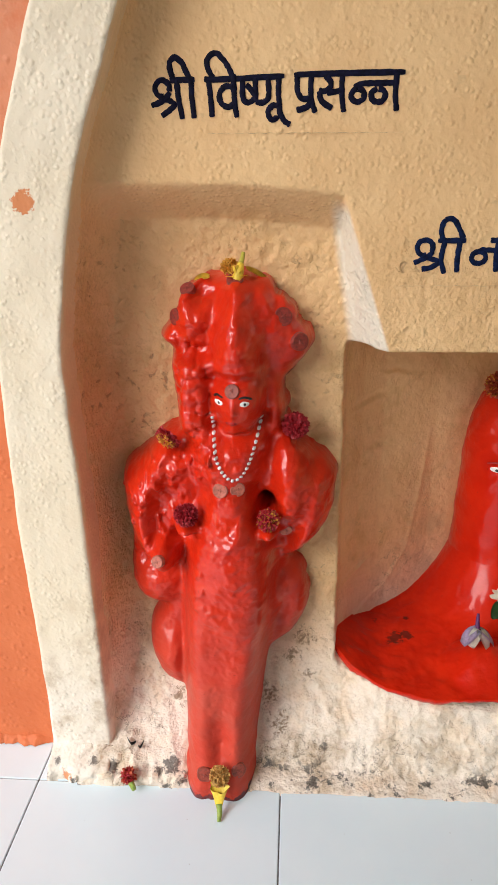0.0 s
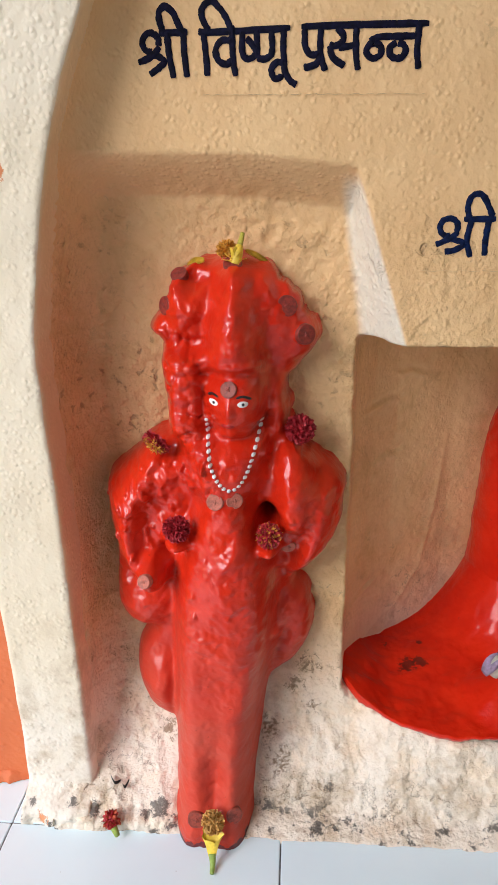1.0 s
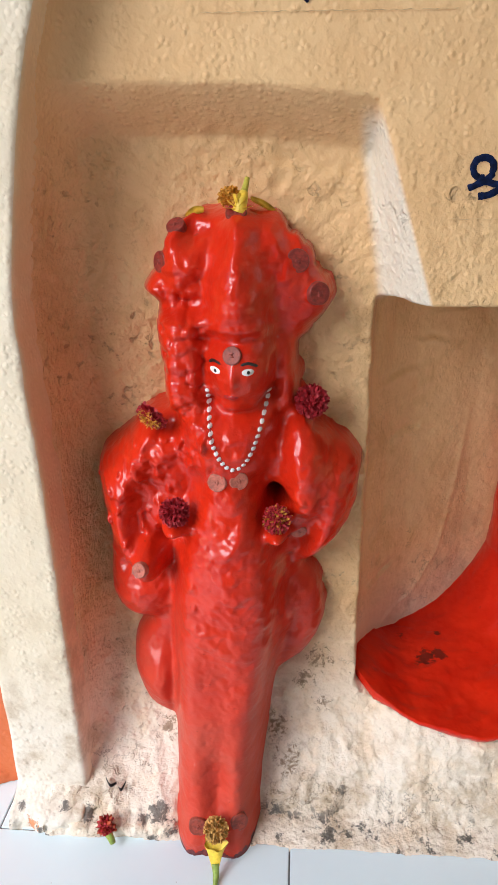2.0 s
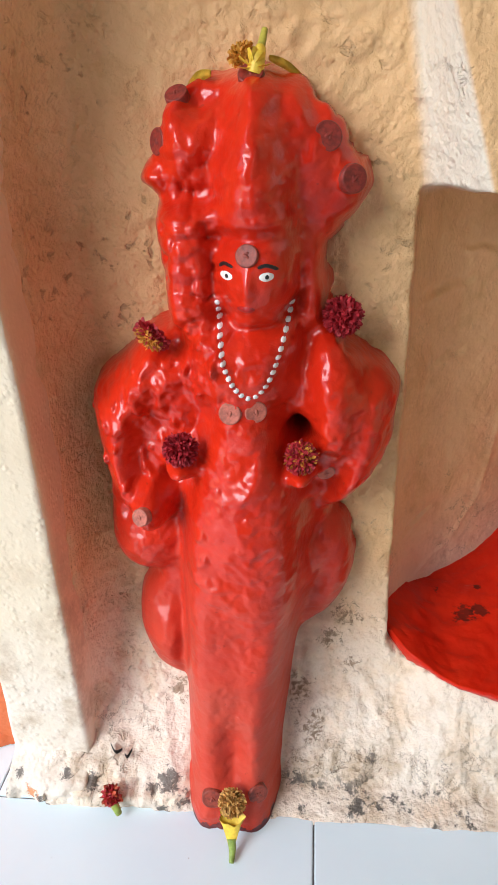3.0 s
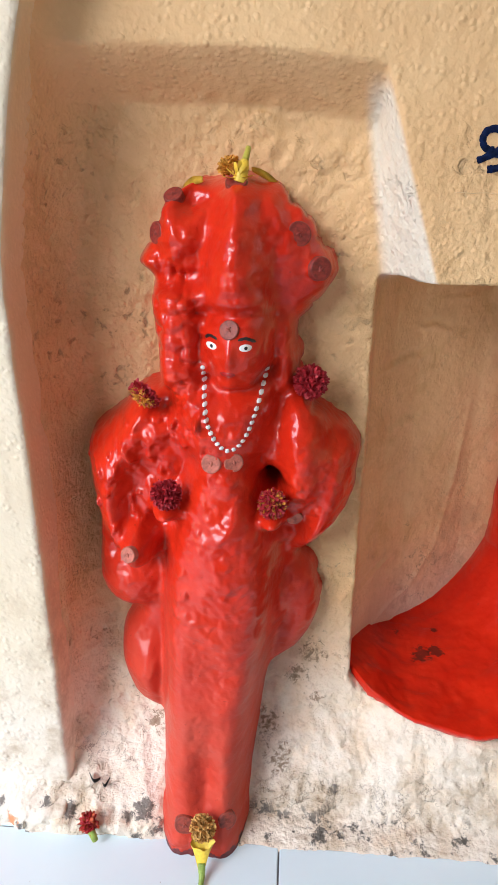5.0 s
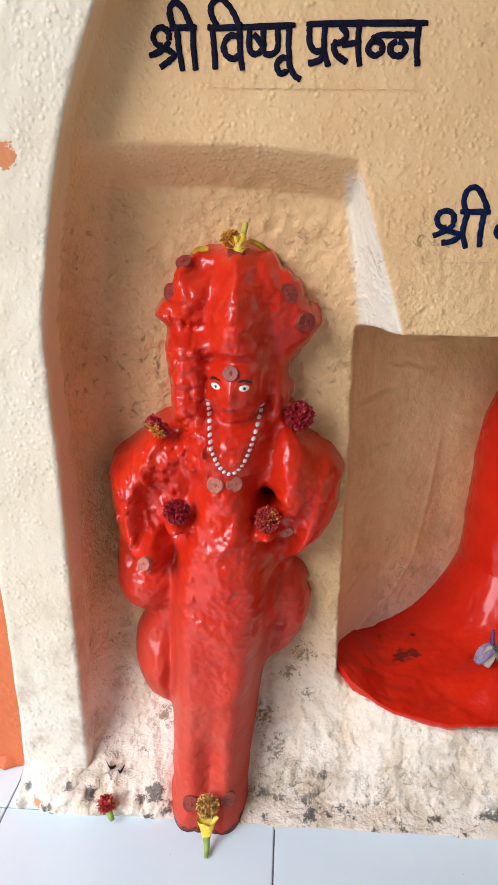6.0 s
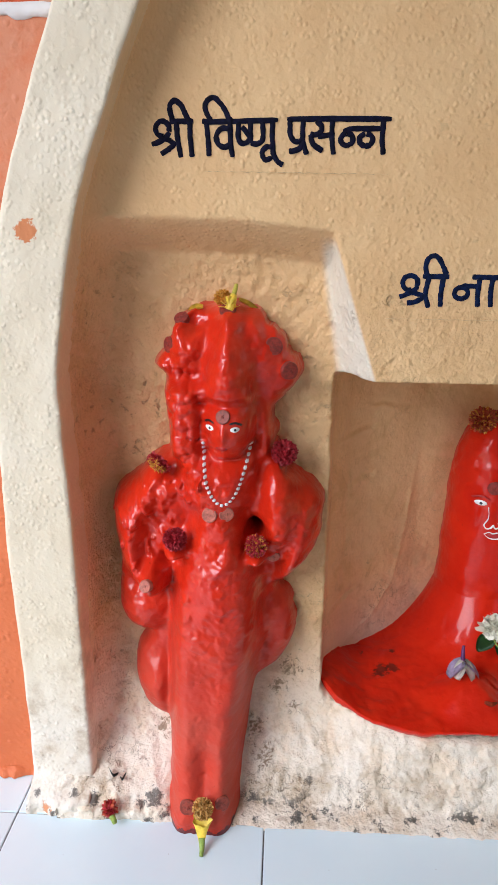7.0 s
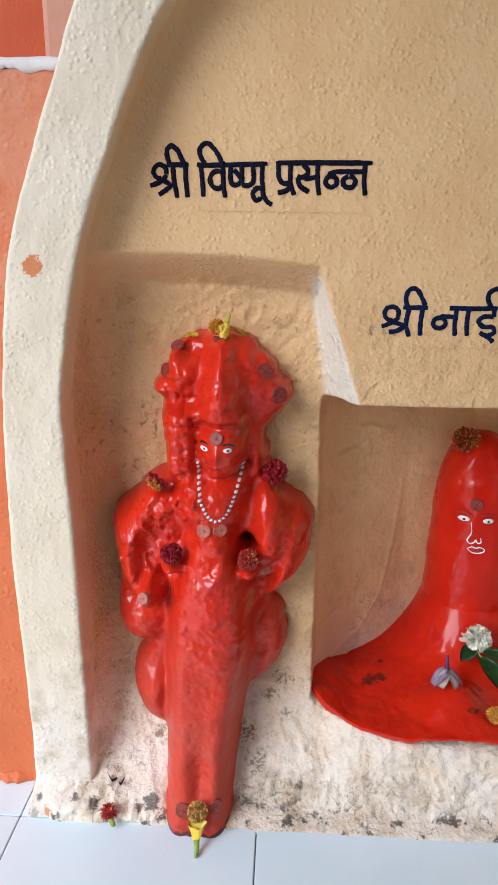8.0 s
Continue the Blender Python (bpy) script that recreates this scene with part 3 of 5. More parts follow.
# ---- standing statue ----
SILHOUETTE = [(0.003, 0.6135), (-0.029, 0.606), (-0.054, 0.592), (-0.064, 0.568), (-0.086, 0.546), (-0.068, 0.528), (-0.070, 0.488), (-0.062, 0.448),
              (-0.088, 0.431), (-0.110, 0.411), (-0.137, 0.387), (-0.140, 0.354), (-0.134, 0.306), (-0.136, 0.264), (-0.124, 0.225), (-0.097, 0.204),
              (-0.117, 0.178), (-0.121, 0.138), (-0.109, 0.102), (-0.070, 0.070), (-0.060, 0.02), (0.020, 0.02), (0.036, 0.130)]
SILHOUETTE_RIGHT = [(0.066, 0.164), (0.085, 0.208), (0.079, 0.250), (0.063, 0.276), (0.100, 0.312), (0.113, 0.354), (0.113, 0.384), (0.096, 0.406), (0.073, 0.422),
                    (0.056, 0.446), (0.057, 0.470), (0.052, 0.491), (0.069, 0.514), (0.085, 0.545), (0.060, 0.571), (0.050, 0.586), (0.027, 0.606)]
ARM_LEFT = [(-0.086, 0.436), (-0.112, 0.409), (-0.135, 0.386), (-0.137, 0.352), (-0.128, 0.312), (-0.112, 0.282), (-0.094, 0.276), (-0.080, 0.288), (-0.080, 0.335), (-0.070, 0.368), (-0.063, 0.400), (-0.064, 0.430)]
ARM_RIGHT = [(0.046, 0.436), (0.074, 0.424), (0.096, 0.405), (0.112, 0.383), (0.112, 0.352), (0.098, 0.312), (0.064, 0.280), (0.050, 0.292), (0.056, 0.330), (0.060, 0.358), (0.048, 0.384), (0.041, 0.410)]
TORSO = [(-0.052, 0.452), (-0.014, 0.462), (0.020, 0.462), (0.042, 0.448), (0.040, 0.402), (0.028, 0.372), (0.028, 0.335), (0.042, 0.310), (0.042, 0.26), (-0.060, 0.26), (-0.060, 0.31), (-0.046, 0.340), (-0.044, 0.372), (-0.056, 0.400)]
SKIRT = [(-0.036, 0.400), (-0.008, 0.410), (0.020, 0.400), (0.036, 0.335), (0.043, 0.29), (0.043, 0.24), (0.037, 0.190), (0.028, 0.114), (0.024, 0.045), (0.024, -0.06), (-0.075, -0.06), (-0.072, 0.05), (-0.070, 0.138), (-0.069, 0.20), (-0.065, 0.28), (-0.055, 0.335)]
CROWN = [(-0.029, 0.506), (-0.031, 0.540), (-0.027, 0.572), (-0.018, 0.601), (-0.006, 0.616), (0.010, 0.616), (0.022, 0.602), (0.031, 0.572), (0.035, 0.540), (0.033, 0.506)]
MANE_LEFT = [(-0.068, 0.530), (-0.022, 0.530), (-0.014, 0.490), (-0.016, 0.446), (-0.060, 0.440), (-0.068, 0.488)]
MANE_RIGHT = [(0.032, 0.515), (0.050, 0.500), (0.056, 0.474), (0.054, 0.440), (0.032, 0.440)]
DEEP = 0.075                    # hidden in the wall


def relief(e, top, r, power=0.5):
    """Depth of a rounded slab: its face at top, its flanks falling away over r."""
    u = np.clip(1 - e / r, 0, 1)
    y = DEEP + (top - DEEP) * (1 - u * u) ** power
    return np.where(e > 0, y, DEEP - 4.0 * e)


def mound(X, Z, x, z, rx, rz, top, turn=0.0, power=0.5):
    c, s = math.cos(radians(turn)), math.sin(radians(turn))
    u, v = ((X - x) * c + (Z - z) * s) / rx, (-(X - x) * s + (Z - z) * c) / rz
    q = 1 - u * u - v * v
    return np.where(q > 0, DEEP + (top - DEEP) * np.clip(q, 0, 1) ** power, DEEP + 0.06 * np.clip(-q, 0, 3))


def bulge(X, Z, x, z, rx, rz, turn=0.0):
    c, s = math.cos(radians(turn)), math.sin(radians(turn))
    u, v = ((X - x) * c + (Z - z) * s) / rx, (-(X - x) * s + (Z - z) * c) / rz
    return np.exp(-(u * u + v * v))


def pebbles(X, Z, cell, seed):
    """Rounded lumps packed side by side, 0 in the seams to 1 on top."""
    table = np.random.RandomState(seed).uniform(0, 1, (64, 64, 3))
    u, v = X / cell, Z / cell
    ui, vi = np.floor(u).astype(int), np.floor(v).astype(int)
    best = np.zeros(X.shape)
    for a in (-1, 0, 1):
        for b in (-1, 0, 1):
            q = table[(ui + a) % 64, (vi + b) % 64]
            r = 0.62 + 0.30 * q[..., 2]
            d = ((ui + a + 0.15 + 0.7 * q[..., 0] - u) ** 2 + (vi + b + 0.15 + 0.7 * q[..., 1] - v) ** 2) / r ** 2
            best = np.maximum(best, np.sqrt(np.clip(1 - d, 0, 1)) * (0.6 + 0.4 * q[..., 2]))
    return best


def soften(A, cells, passes=3):
    """Box blur along both axes."""
    for _ in range(passes):
        for axis in (0, 1):
            pad = [(cells + 1, cells) if k == axis else (0, 0) for k in (0, 1)]
            c = np.cumsum(np.pad(A, pad, mode="edge"), axis=axis)
            w = 2 * cells + 1
            A = (np.take(c, range(w, c.shape[axis]), axis=axis) - np.take(c, range(0, c.shape[axis] - w), axis=axis)) / w
    return A


CHEST = [(-0.096, 0.425), (-0.060, 0.440), (0.0, 0.452), (0.050, 0.436), (0.088, 0.412), (0.092, 0.360), (0.070, 0.310), (0.04, 0.285), (-0.06, 0.285), (-0.100, 0.300), (-0.108, 0.360)]


def statue_depth(X, Z):
    grow = 0.0030
    d = lambda outline, n=5: inside_distance(X, Z, rounded(outline, n)) + grow
    edge = d(SILHOUETTE + SILHOUETTE_RIGHT, 4)
    jag = np.maximum(step(X, 0.03, 0.05) * step(Z, 0.27, 0.30), step(Z, 0.46, 0.48) * (1 - step(Z, 0.595, 0.61)))
    edge = edge + 0.0048 * jag * (rough(X, Z, 0.013, 48, 2) - 0.1)
    skirt = d(SKIRT)
    # thick backing slab
    Y = relief(edge, 0.010, 0.020, 0.35)
    Y = smin(Y, relief(d(MANE_LEFT), -0.024, 0.024, 0.42), 0.020)
    Y = smin(Y, relief(d(MANE_RIGHT), -0.014, 0.030), 0.026)
    # wings of the crown
    Y = smin(Y, mound(X, Z, -0.042, 0.566, 0.036, 0.052, -0.010, -8), 0.020)
    Y = smin(Y, mound(X, Z, 0.036, 0.560, 0.046, 0.058, -0.004, 10), 0.024)
    Y = smin(Y, mound(X, Z, -0.066, 0.547, 0.018, 0.018, 0.002), 0.012)
    Y = smin(Y, mound(X, Z, 0.066, 0.545, 0.018, 0.020, 0.000), 0.012)
    # lobes beside the skirt
    Y = smin(Y, mound(X, Z, -0.098, 0.246, 0.048, 0.052, -0.008), 0.008)
    Y = smin(Y, mound(X, Z, -0.082, 0.136, 0.044, 0.070, -0.010, 6), 0.008)
    Y = smin(Y, mound(X, Z, 0.042, 0.212, 0.048, 0.070, -0.010, -8), 0.008)
    Y = Y + 0.018 * bulge(X, Z, 0.050, 0.205, 0.010, 0.030, -20) + 0.012 * bulge(X, Z, -0.071, 0.145, 0.006, 0.03)
    # shoulders, chest and arms flow into one another
    Y = smin(Y, relief(d(CHEST), -0.014, 0.040), 0.020)
    Y = smin(Y, relief(d(ARM_LEFT), -0.030 - 0.016 * step(0.36 - Z, 0, 0.06), 0.046, 0.55), 0.020)
    Y = smin(Y, mound(X, Z, -0.084, 0.300, 0.024, 0.034, -0.050), 0.016)
    Y = smin(Y, relief(d(ARM_RIGHT), -0.024 - 0.012 * step(0.36 - Z, 0, 0.06), 0.050, 0.55), 0.020)
    Y = smin(Y, mound(X, Z, 0.060, 0.385, 0.030, 0.072, -0.034, 6), 0.020)
    # trunk and skirt, stepping forward to the feet
    Y = smin(Y, relief(d(TORSO), -0.041, 0.044), 0.024)
    face = np.interp(Z, [-0.01, 0.02, 0.05, 0.10, 0.18, 0.26, 0.34, 0.41], [-0.090, -0.086, -0.078, -0.070, -0.060, -0.052, -0.045, -0.036])
    Y = smin(Y, relief(skirt, face, 0.034, 0.42), 0.012)
    Y = smin(Y, mound(X, Z, -0.008, 0.265, 0.060, 0.17, -0.052), 0.026)
    Y = Y + 0.011 * bulge(X, Z, -0.020, 0.066, 0.0095, 0.030) + 0.004 * bulge(X, Z, -0.020, 0.100, 0.014, 0.040)
    Y = Y - 0.006 * bulge(X, Z, -0.044, 0.022, 0.018, 0.026) - 0.006 * bulge(X, Z, 0.004, 0.022, 0.018, 0.026)
    # folds round the hips
    Y = Y - 0.003 * bulge(X, Z, -0.050, 0.268, 0.016, 0.007, -20) - 0.0025 * bulge(X, Z, -0.01, 0.228, 0.045, 0.005, -28) + 0.003 * bulge(X, Z, 0.0, 0.245, 0.05, 0.006, -26)
    # palms that hold flowers, and the hollows over them
    Y = Y + 0.005 * bulge(X, Z, -0.060, 0.362, 0.014, 0.012)
    Y = smin(Y, mound(X, Z, -0.055, 0.339, 0.024, 0.014, -0.054), 0.008)
    Y = smin(Y, mound(X, Z, 0.036, 0.334, 0.020, 0.014, -0.050), 0.008)
    Y = Y + 0.014 * bulge(X, Z, -0.066, 0.320, 0.012, 0.008) + 0.014 * bulge(X, Z, 0.046, 0.316, 0.011, 0.007)
    # head: face, nose, brow, chin, neck
    Y = smin(Y, mound(X, Z, 0.002, 0.448, 0.040, 0.040, -0.026), 0.016)
    Y = smin(Y, mound(X, Z, 0.004, 0.487, 0.040, 0.054, -0.043, 0, 0.42), 0.010)
    Y = Y - 0.003 * bulge(X, Z, 0.000, 0.456, 0.010, 0.006)
    Y = Y + 0.0018 * bulge(X, Z, -0.0145, 0.488, 0.008, 0.005) + 0.0018 * bulge(X, Z, 0.0135, 0.489, 0.008, 0.005)
    Y = Y + 0.0070 * bulge(X, Z, 0.004, 0.4430, 0.024, 0.006)
    # crown: brim, cone with a central ridge
    lean = np.interp(Z, [0.50, 0.53, 0.56, 0.60, 0.62], [-0.036, -0.044, -0.040, -0.018, 0.006])
    Y = smin(Y, relief(d(CROWN), lean, 0.040, 0.5), 0.022)
    Y = Y - 0.0045 * bulge(X, Z, 0.001, 0.521, 0.032, 0.0055) - 0.004 * bulge(X, Z, 0.000, 0.572, 0.005, 0.032)
    Y = Y + 0.004 * bulge(X, Z, -0.027, 0.585, 0.007, 0.022, -16) - 0.007 * bulge(X, Z, 0.018, 0.580, 0.012, 0.030, 10)
    Y = soften(np.minimum(Y, 0.085), 2)
    Y = Y - 0.0060 * bulge(X, Z, 0.000, 0.4795, 0.0045, 0.010) - 0.0025 * bulge(X, Z, -0.001, 0.4655, 0.008, 0.004) - 0.002 * bulge(X, Z, 0.001, 0.5195, 0.030, 0.004)
    Y = Y + 0.0065 * bulge(X, Z, 0.003, 0.4470, 0.016, 0.0038) + 0.0060 * bulge(X, Z, -0.021, 0.457, 0.012, 0.0038, -48) + 0.0080 * bulge(X, Z, 0.028, 0.459, 0.012, 0.0040, 48)
    Y = Y + 0.0050 * bulge(X, Z, -0.0265, 0.483, 0.0035, 0.022) + 0.0055 * bulge(X, Z, 0.0335, 0.482, 0.0040, 0.022) + 0.0028 * bulge(X, Z, 0.001, 0.5085, 0.028, 0.0030) - 0.0028 * bulge(X, Z, 0.000, 0.5180, 0.030, 0.0050)
    Y = Y + 0.070 * bulge(X, Z, 0.0345, 0.3600, 0.0085, 0.0105, 15)
    Y = Y + 0.012 * bulge(X, Z, -0.037, 0.588, 0.010, 0.016, -20) + 0.006 * bulge(X, Z, 0.043, 0.585, 0.007, 0.020, 18)
    # lumps of old paint
    inner = step(-Y, -0.050, -0.012)
    calm = 1 - 0.75 * bulge(X, Z, 0.003, 0.484, 0.026, 0.030)
    Y = Y + calm * inner * (0.0045 * (0.6 + 0.4 * step(Z, 0.24, 0.34)) * rough(X, Z, 0.027, 41, 2) + 0.0022 * (0.70 + 0.30 * step(Z, 0.24, 0.34)) * rough(X, Z, 0.0105, 42, 3) - 0.0014 * (pebbles(X + 0.004 * rough(X, Z, 0.02, 64), Z, 0.0065, 63) - 0.5) * step(rough(X, Z, 0.03, 65, 2), -0.15, 0.35))
    curls = step(-X, 0.014, 0.028) * step(Z, 0.435, 0.455) * (1 - step(Z, 0.535, 0.575))
    wing = step(-X, 0.020, 0.040) * step(Z, 0.53, 0.56)
    chest = step(-X, 0.000, 0.02) * step(Z, 0.375, 0.40) * (1 - step(Z, 0.445, 0.46))
    bent = X + 0.003 * rough(X, Z, 0.015, 45)
    Y = Y - curls * (0.0078 * (pebbles(bent, Z, 0.0098, 43) - 0.5) - 0.0030 * rough(X, Z, 0.02, 49, 2)) + wing * 0.0060 * rough(X, Z, 0.017, 50, 2)
    Y = Y - chest * inner * 0.0038 * (pebbles(bent, Z, 0.0090, 53) - 0.5)
    # creased cloth round the hips
    c, q = math.cos(radians(28)), math.sin(radians(28))
    cloth = bulge(X, Z, -0.012, 0.245, 0.052, 0.050)
    Y = Y - cloth * inner * 0.0019 * np.abs(rough((X * c - Z * q) * 0.35, X * q + Z * c, 0.0085, 54, 3)) ** 0.7
    # drips and runs: small hard beads of paint on the arm, chest and hips
    beads = np.clip(rough(X, Z * 0.75, 0.0075, 47, 2), 0, 1) ** 1.2
    where = np.maximum(bulge(X, Z, -0.105, 0.360, 0.040, 0.060), bulge(X, Z, -0.035, 0.415, 0.030, 0.030))
    where = np.maximum(1.6 * where, 0.45 * bulge(X, Z, -0.030, 0.270, 0.060, 0.035))
    where = np.maximum(where, 0.6 * bulge(X, Z, 0.085, 0.345, 0.030, 0.050))
    Y = Y - 0.0085 * where * inner * beads
    # nothing swells past the outline
    cap = relief(np.maximum(edge, skirt) + 0.0012 * rough(X, Z, 0.011, 44) + 0.0034 * rough(X, Z, 0.017, 46, 2), -0.12, 0.060, 0.42)
    Y = -smin(-Y, -cap, 0.006)
    return Y


XS = np.arange(-0.150, 0.126, 0.0014)
ZS = np.arange(-0.004, 0.640, 0.0014)
GX, GZ = np.meshgrid(XS, ZS)
GY = statue_depth(GX, GZ)


def statue_point(x, z):
    """The place and outward normal on the statue's face at x, z."""
    def y(a, b):
        i, j = (b - ZS[0]) / 0.0014, (a - XS[0]) / 0.0014
        i0, j0 = int(i), int(j)
        u, v = i - i0, j - j0
        return (GY[i0, j0] * (1 - u) + GY[i0 + 1, j0] * u) * (1 - v) + (GY[i0, j0 + 1] * (1 - u) + GY[i0 + 1, j0 + 1] * u) * v
    h = 0.004
    n = Vector(((y(x + h, z) - y(x - h, z)) / (2 * h), -1, (y(x, z + h) - y(x, z - h)) / (2 * h))).normalized()
    return Vector((x, float(y(x, z)), z)), n


def dab(x, z, rx, rz, lift, at=statue_point, turn=0.0, n=14, ring=3):
    """A thin raised dab of paint that follows the face under it."""
    verts, faces = [], []
    c, s = math.cos(radians(turn)), math.sin(radians(turn))
    p, _ = at(x, z)
    verts.append((p.x, p.y - lift, p.z))
    for r in range(1, ring + 1):
        f = r / ring
        for k in range(n):
            a = 2 * math.pi * k / n
            u, v = rx * f * math.cos(a), rz * f * math.sin(a)
            q, _ = at(x + u * c - v * s, z + u * s + v * c)
            verts.append((q.x, q.y - lift * (1 - 0.95 * f ** 4), q.z))
    for k in range(n):
        faces.append((0, 1 + (k + 1) % n, 1 + k))
        for r in range(ring - 1):
            a, b = 1 + r * n, 1 + (r + 1) * n
            faces.append((a + k, a + (k + 1) % n, b + (k + 1) % n, b + k))
    return verts, faces


def stroke_on(points, width, lift, at):
    """A painted line that follows the face under it."""
    pts = rounded(points, 6, False)
    verts, faces = [], []
    for i, p in enumerate(pts):
        t = pts[min(i + 1, len(pts) - 1)] - pts[max(i - 1, 0)]
        t = t / (np.linalg.norm(t) + 1e-9)
        nrm = np.array((-t[1], t[0]))
        taper = min(1.0, 0.45 + 4 * min(i, len(pts) - 1 - i) / len(pts))
        for off, up in ((-0.5, 0.1), (-0.25, 1), (0.25, 1), (0.5, 0.1)):
            q = p + nrm * off * width * taper
            w, _ = at(float(q[0]), float(q[1]))
            verts.append((w.x, w.y - lift * up, w.z))
    for i in range(len(pts) - 1):
        for k in range(3):
            a = i * 4 + k
            faces.append((a, a + 1, a + 5, a + 4))
    return verts, faces


def assemble(name, pieces, mats):
    """One mesh from (verts, faces, material number) pieces."""
    V, F, I = [], [], []
    for verts, faces, m in pieces:
        k = len(V)
        V.extend(map(tuple, verts))
        F.extend(tuple(int(i) + k for i in f) for f in faces)
        I.extend([m] * len(faces))
    return mesh_object(name, V, F, mats, index=I)


def build_statue():
    keep = (GY < 0.070) & (GZ < 0.636)
    v, f = grid_mesh("statue", np.stack([GX, GY, GZ], -1), keep, None)
    height = v[f].mean(axis=1)
    rim = height[:, 2] < 0.0052 + 0.0042 * rough(height[:, 0], height[:, 1], 0.007, 71)
    pieces = [(v, f[~rim], 0), (v, f[rim], 4)]
    for x, z in ((-0.0148, 0.4866), (0.0130, 0.4876)):
        pieces.append((*dab(x, z, 0.0049, 0.0029, 0.0009), 1))
        pieces.append((*dab(x + 0.0004, z, 0.0017, 0.0018, 0.0015), 2))
    pieces.append((*stroke_on([(-0.0205, 0.4914), (-0.016, 0.4942), (-0.0095, 0.4932)], 0.0024, 0.0009, statue_point), 2))
    pieces.append((*stroke_on([(0.0075, 0.4937), (0.0135, 0.4949), (0.0205, 0.4916)], 0.0024, 0.0009, statue_point), 2))
    pieces.append((*dab(-0.0015, 0.4652, 0.0064, 0.0026, 0.0012), 3))
    # painted string of beads
    string = rounded([(-0.0235, 0.4655), (-0.0215, 0.446), (-0.0165, 0.424), (-0.008, 0.4075), (-0.0005, 0.4020), (0.0075, 0.4055), (0.0155, 0.418), (0.0225, 0.438), (0.0285, 0.4610)], 12, False)
    pieces.append((*stroke_on([tuple(q) for q in string[::6]] + [tuple(string[-1])], 0.0013, 0.0006, statue_point), 3))
    run = np.concatenate([[0], np.cumsum(np.linalg.norm(np.diff(string, axis=0), axis=1))])
    for k, s in enumerate(np.linspace(0, run[-1], 27)):
        x, z = np.interp(s, run, string[:, 0]), np.interp(s, run, string[:, 1])
        pieces.append((*dab(x, z, 0.0021, 0.0020, 0.0013, n=8, ring=2, turn=random.uniform(0, 90)), 1))
    ob = assemble("statue", pieces, [M_RED, M_WHITE, M_BLACK, M_LIP, M_RIM])
    tagged(ob, "glossy vermilion painted stone relief statue standing in the plaster recess", "statue")


build_statue()


# ---- seated mound-shaped statue in the deep niche ----
PIN_X, PIN_Y = 0.360, 0.195
PIN_PROFILE = [(0.10, 0.066), (0.13, 0.066), (0.165, 0.0655), (0.20, 0.065), (0.25, 0.0625), (0.31, 0.060), (0.355, 0.059), (0.385, 0.056), (0.410, 0.050), (0.432, 0.040), (0.447, 0.026), (0.454, 0.010), (0.4555, 0.0003)]


def pin_radius(z):
    return np.interp(z, [p[0] for p in PIN_PROFILE], [p[1] for p in PIN_PROFILE])


def pin_point(x, z):
    r = float(pin_radius(z)) + 0.0008
    u = min(0.95, max(-0.95, (x - PIN_X) / r))
    y = PIN_Y - r * 1.05 * math.sqrt(1 - u * u)
    return Vector((x, y, z)), Vector((u, -math.sqrt(1 - u * u), 0)).normalized()


def lap_height(X, Y):
    """Top of the red slab: nearly flat, with a lap and a lump in front of the figure."""
    z = 0.104 + 0.025 * (1 - step(X, 0.115, 0.185)) + 0.004 * step(Y, 0.0, 0.12)
    r = np.hypot(X - PIN_X, (Y - PIN_Y) / 1.05)
    z = z + 0.105 * np.exp(-np.maximum(r - 0.060, 0.0) / 0.036)
    z = z + 0.031 * np.exp(-(((X - 0.310) / 0.040) ** 2) ** 1.4 - (((Y - 0.030) / 0.036) ** 2) ** 1.3)
    return z + 0.0026 * rough(X, Y, 0.03, 51) + 0.0011 * rough(X, Y, 0.010, 52)


